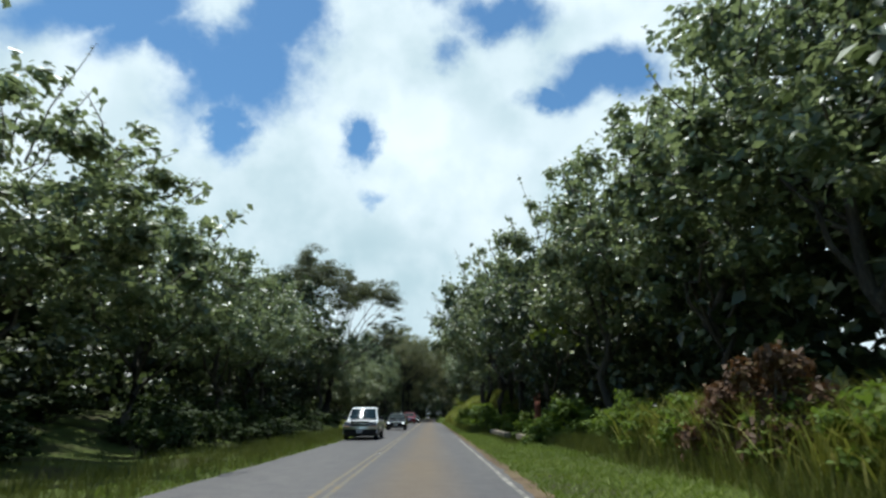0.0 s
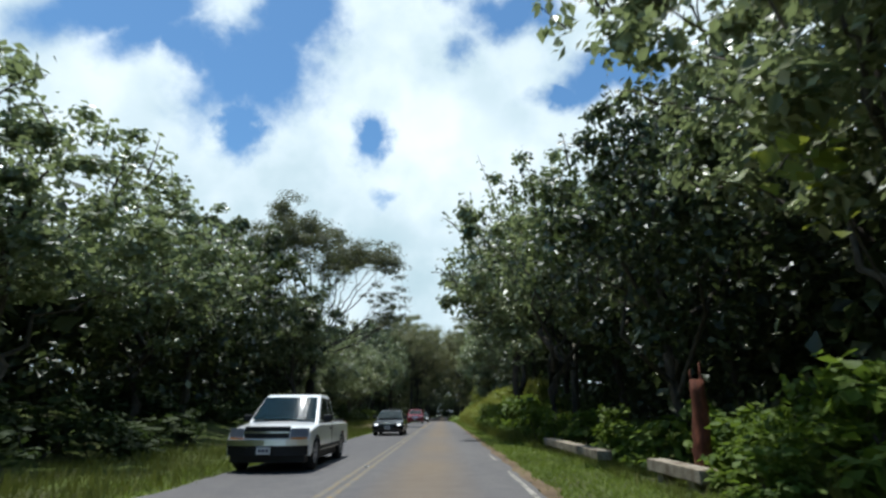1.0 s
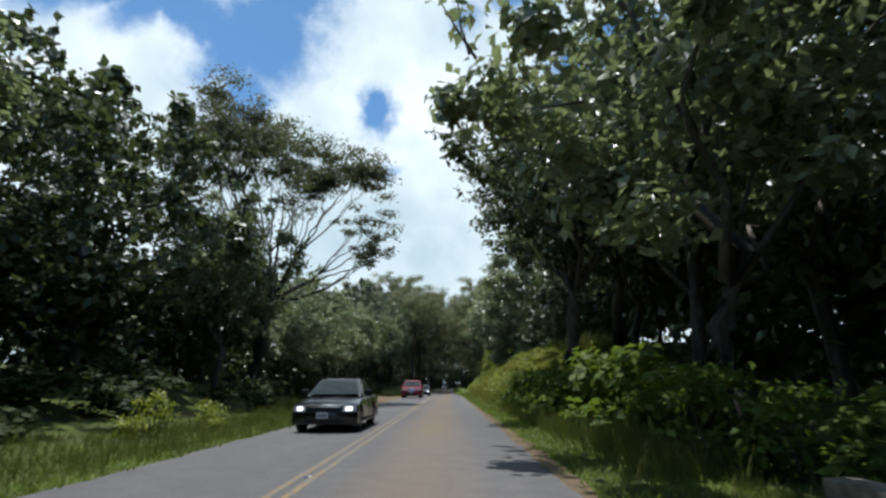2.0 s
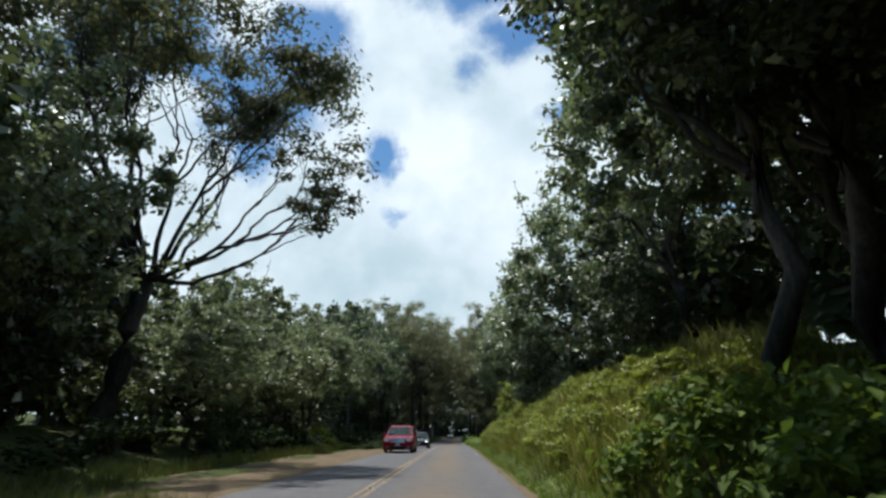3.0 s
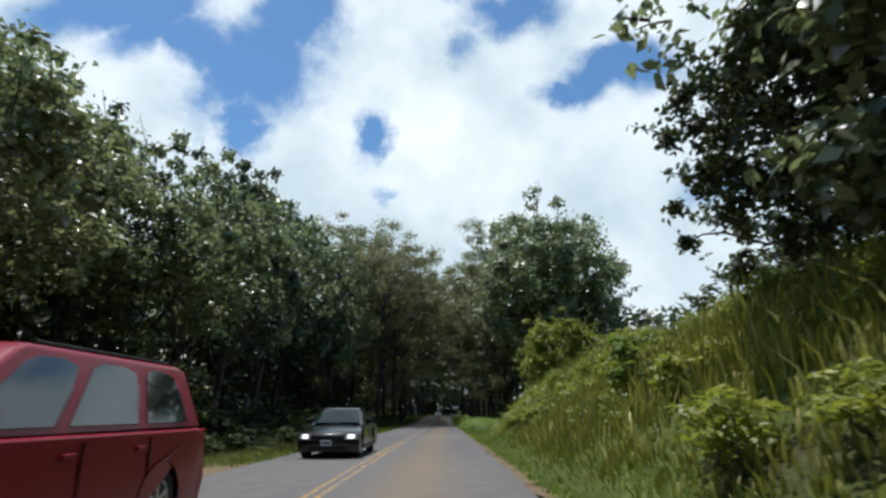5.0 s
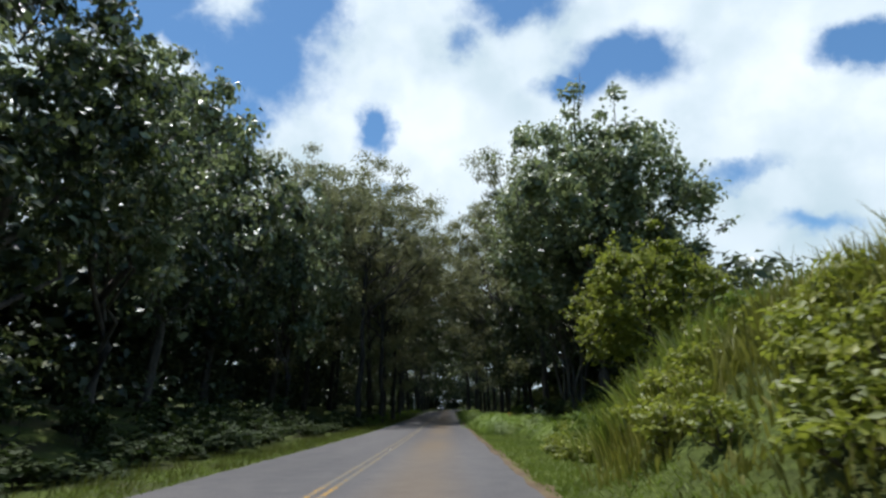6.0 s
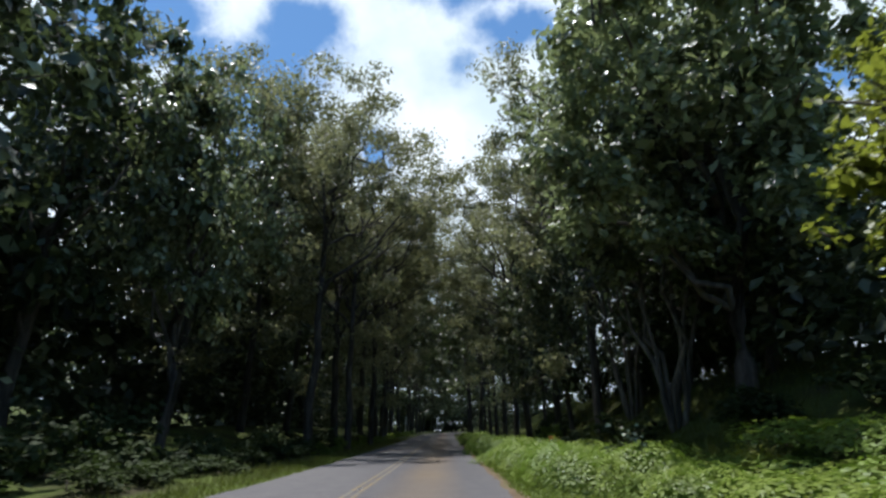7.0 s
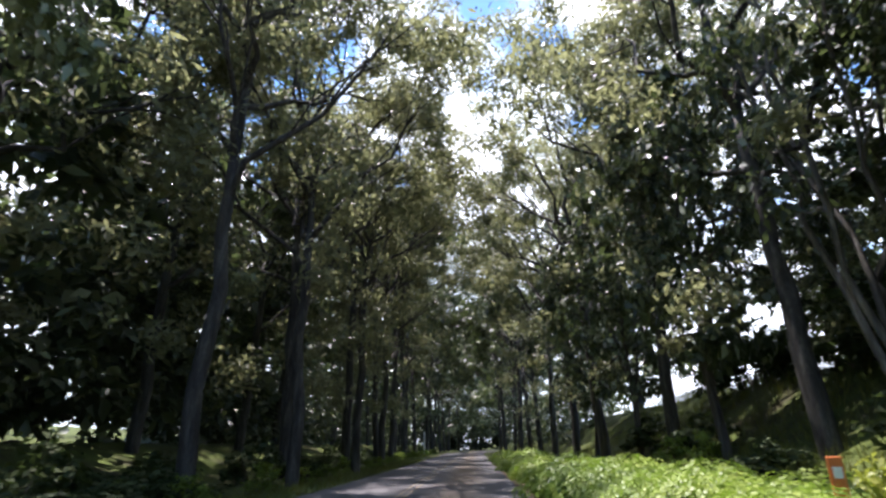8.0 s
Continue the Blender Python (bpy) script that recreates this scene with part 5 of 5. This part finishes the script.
        part("sill_trim", boxed(side * (W / 2 - 0.01) - 0.02, side * (W / 2 - 0.01) + 0.02, axles[0] + R + 0.1, axles[1] - R - 0.1, line[0][1] + 0.02, line[0][1] + 0.11, 0.01), M_BLACK, car)
        part("tail_lamp", boxed(side * (W / 2 - 0.12) - 0.06, side * (W / 2 - 0.12) + 0.06, L - 0.10, L - 0.03, belt - 0.35, belt - 0.02, 0.015), M_TAIL, car)
        for a in axles:
            add_wheel(car, side * (W / 2 - 0.13), a, R, side)
    # front end
    if kind == "pickup":
        part("grille", face_panel(W, NOSE, -0.50, 0.50, 0.72, 0.97, 0.02, 0.03, 0.03), M_BLACK, car, "black grille")
        part("grille_bar", face_panel(W, NOSE, -0.50, 0.50, 0.83, 0.86, 0.035, 0.045), M_CHROME, car, "chrome grille bar")
        part("bumper", face_panel(W, NOSE, -0.90, 0.90, 0.57, 0.69, 0.07, 0.0, 0.0, 0.12), M_CHROME, car, "chrome bumper")
        part("lower_bumper", face_panel(W, NOSE, -0.89, 0.89, 0.36, 0.57, 0.05, 0.03, 0.0, 0.12), M_BLACK, car, "black lower bumper")
        for s in (-1, 1):
            part("headlight", face_panel(W, NOSE, s * 0.52, s * 0.88, 0.74, 0.93, 0.018, 0.03, 0.03), M_LAMP_DIM, car, "clear headlight")
            part("turn_lamp", face_panel(W, NOSE, s * 0.52, s * 0.86, 0.70, 0.735, 0.018, 0.03), M_AMBER, car, "amber turn lamp")
        part("bed", boxed(-0.78, 0.78, 3.56, 5.15, 0.75, 1.075, 0.01), M_BLACK, car, "dark open load bed")
        plate_z = 0.47
    elif kind == "van":
        part("grille", face_panel(W, NOSE, -0.46, 0.46, 0.66, 0.94, 0.012, 0.02, 0.09), M_BLACK, car, "black grille")
        for k in range(5):
            part("grille_slat", face_panel(W, NOSE, -0.46, 0.46, 0.67 + k * 0.058, 0.70 + k * 0.058, 0.03, 0.02 + 0.018 * k, 0.01), M_CHROME, car, "chrome grille slat")
        part("grille_surround", face_panel(W, NOSE, -0.50, 0.50, 0.945, 0.985, 0.02, 0.13), M_CHROME, car, "chrome grille surround")
        for s in (-1, 1):
            part("headlight", face_panel(W, NOSE, s * 0.56, s * 0.93, 0.75, 0.93, 0.075, 0.06, 0.09), M_LAMP, car, "clear headlight")
            part("fog_lamp", face_panel(W, NOSE, s * 0.58, s * 0.76, 0.36, 0.43, 0.014, 0.02), M_LAMP, car)
        # widened to a broad black band across the lower front
        part("air_intake", face_panel(W, NOSE, -0.72, 0.72, 0.29, 0.47, 0.012, 0.02), M_BLACK, car)
        part("roof_rail", boxed(-0.66, -0.62, 2.4, 4.5, 1.75, 1.79, 0.012), M_BLACK, car)
        part("roof_rail", boxed(0.62, 0.66, 2.4, 4.5, 1.75, 1.79, 0.012), M_BLACK, car)
        plate_z = 0.54
    else:
        part("grille", face_panel(W, NOSE, -0.42, 0.42, 0.54, 0.69, 0.014, 0.02, 0.05), M_BLACK, car, "black grille")
        part("grille_bar", face_panel(W, NOSE, -0.44, 0.44, 0.66, 0.70, 0.03, 0.06), M_CHROME, car, "chrome grille bar")
        for s in (-1, 1):
            part("headlight", face_panel(W, NOSE, s * 0.50, s * 0.86, 0.55, 0.70, 0.016, 0.02, 0.07), M_LAMP, car, "clear headlight")
            part("headlamp_bulb", face_panel(W, NOSE, s * 0.58, s * 0.76, 0.58, 0.68, 0.024, 0.025, 0.05), M_LAMP_ON, car, "lit white headlamp")
        part("air_intake", face_panel(W, NOSE, -0.56, 0.56, 0.27, 0.38, 0.012, 0.03), M_BLACK, car)
        plate_z = 0.46
    plate = part("number_plate", boxed(-0.15, 0.15, -0.075, -0.055, plate_z - 0.075, plate_z + 0.075, 0.004), M_PLATE, car, "white number plate with plain bars")
    for k in range(3):
        part("bar", boxed(-0.11 + k * 0.08, -0.05 + k * 0.08, -0.079, -0.076, plate_z - 0.03, plate_z + 0.03), M_BARS, plate)
    under = part("underbody", boxed(-W / 2 + 0.10, W / 2 - 0.10, 0.25, L - 0.25, 0.20, line[0][1] + 0.10, 0.02), M_BLACK, car)
    return car


make_car("pickup_truck", "white extended-cab pickup truck in the oncoming lane", -4.1, 30.5, M_PAINT_WHITE, "pickup")
make_car("sedan_car", "dark sedan with bright headlights in the oncoming lane", -3.45, 51.0, M_PAINT_DARK, "sedan")
make_car("minivan", "dark red minivan with chrome grille in the oncoming lane", -3.88, 91.9, M_PAINT_RED, "van")
make_car("sedan_car", "dark sedan following the red minivan on asphalt", -3.4, 106.4, M_PAINT_DARK, "sedan")
make_car("sedan_car", "pale silver car far down the shaded road", -2.0, 262.0, M_PAINT_SILVER, "sedan")
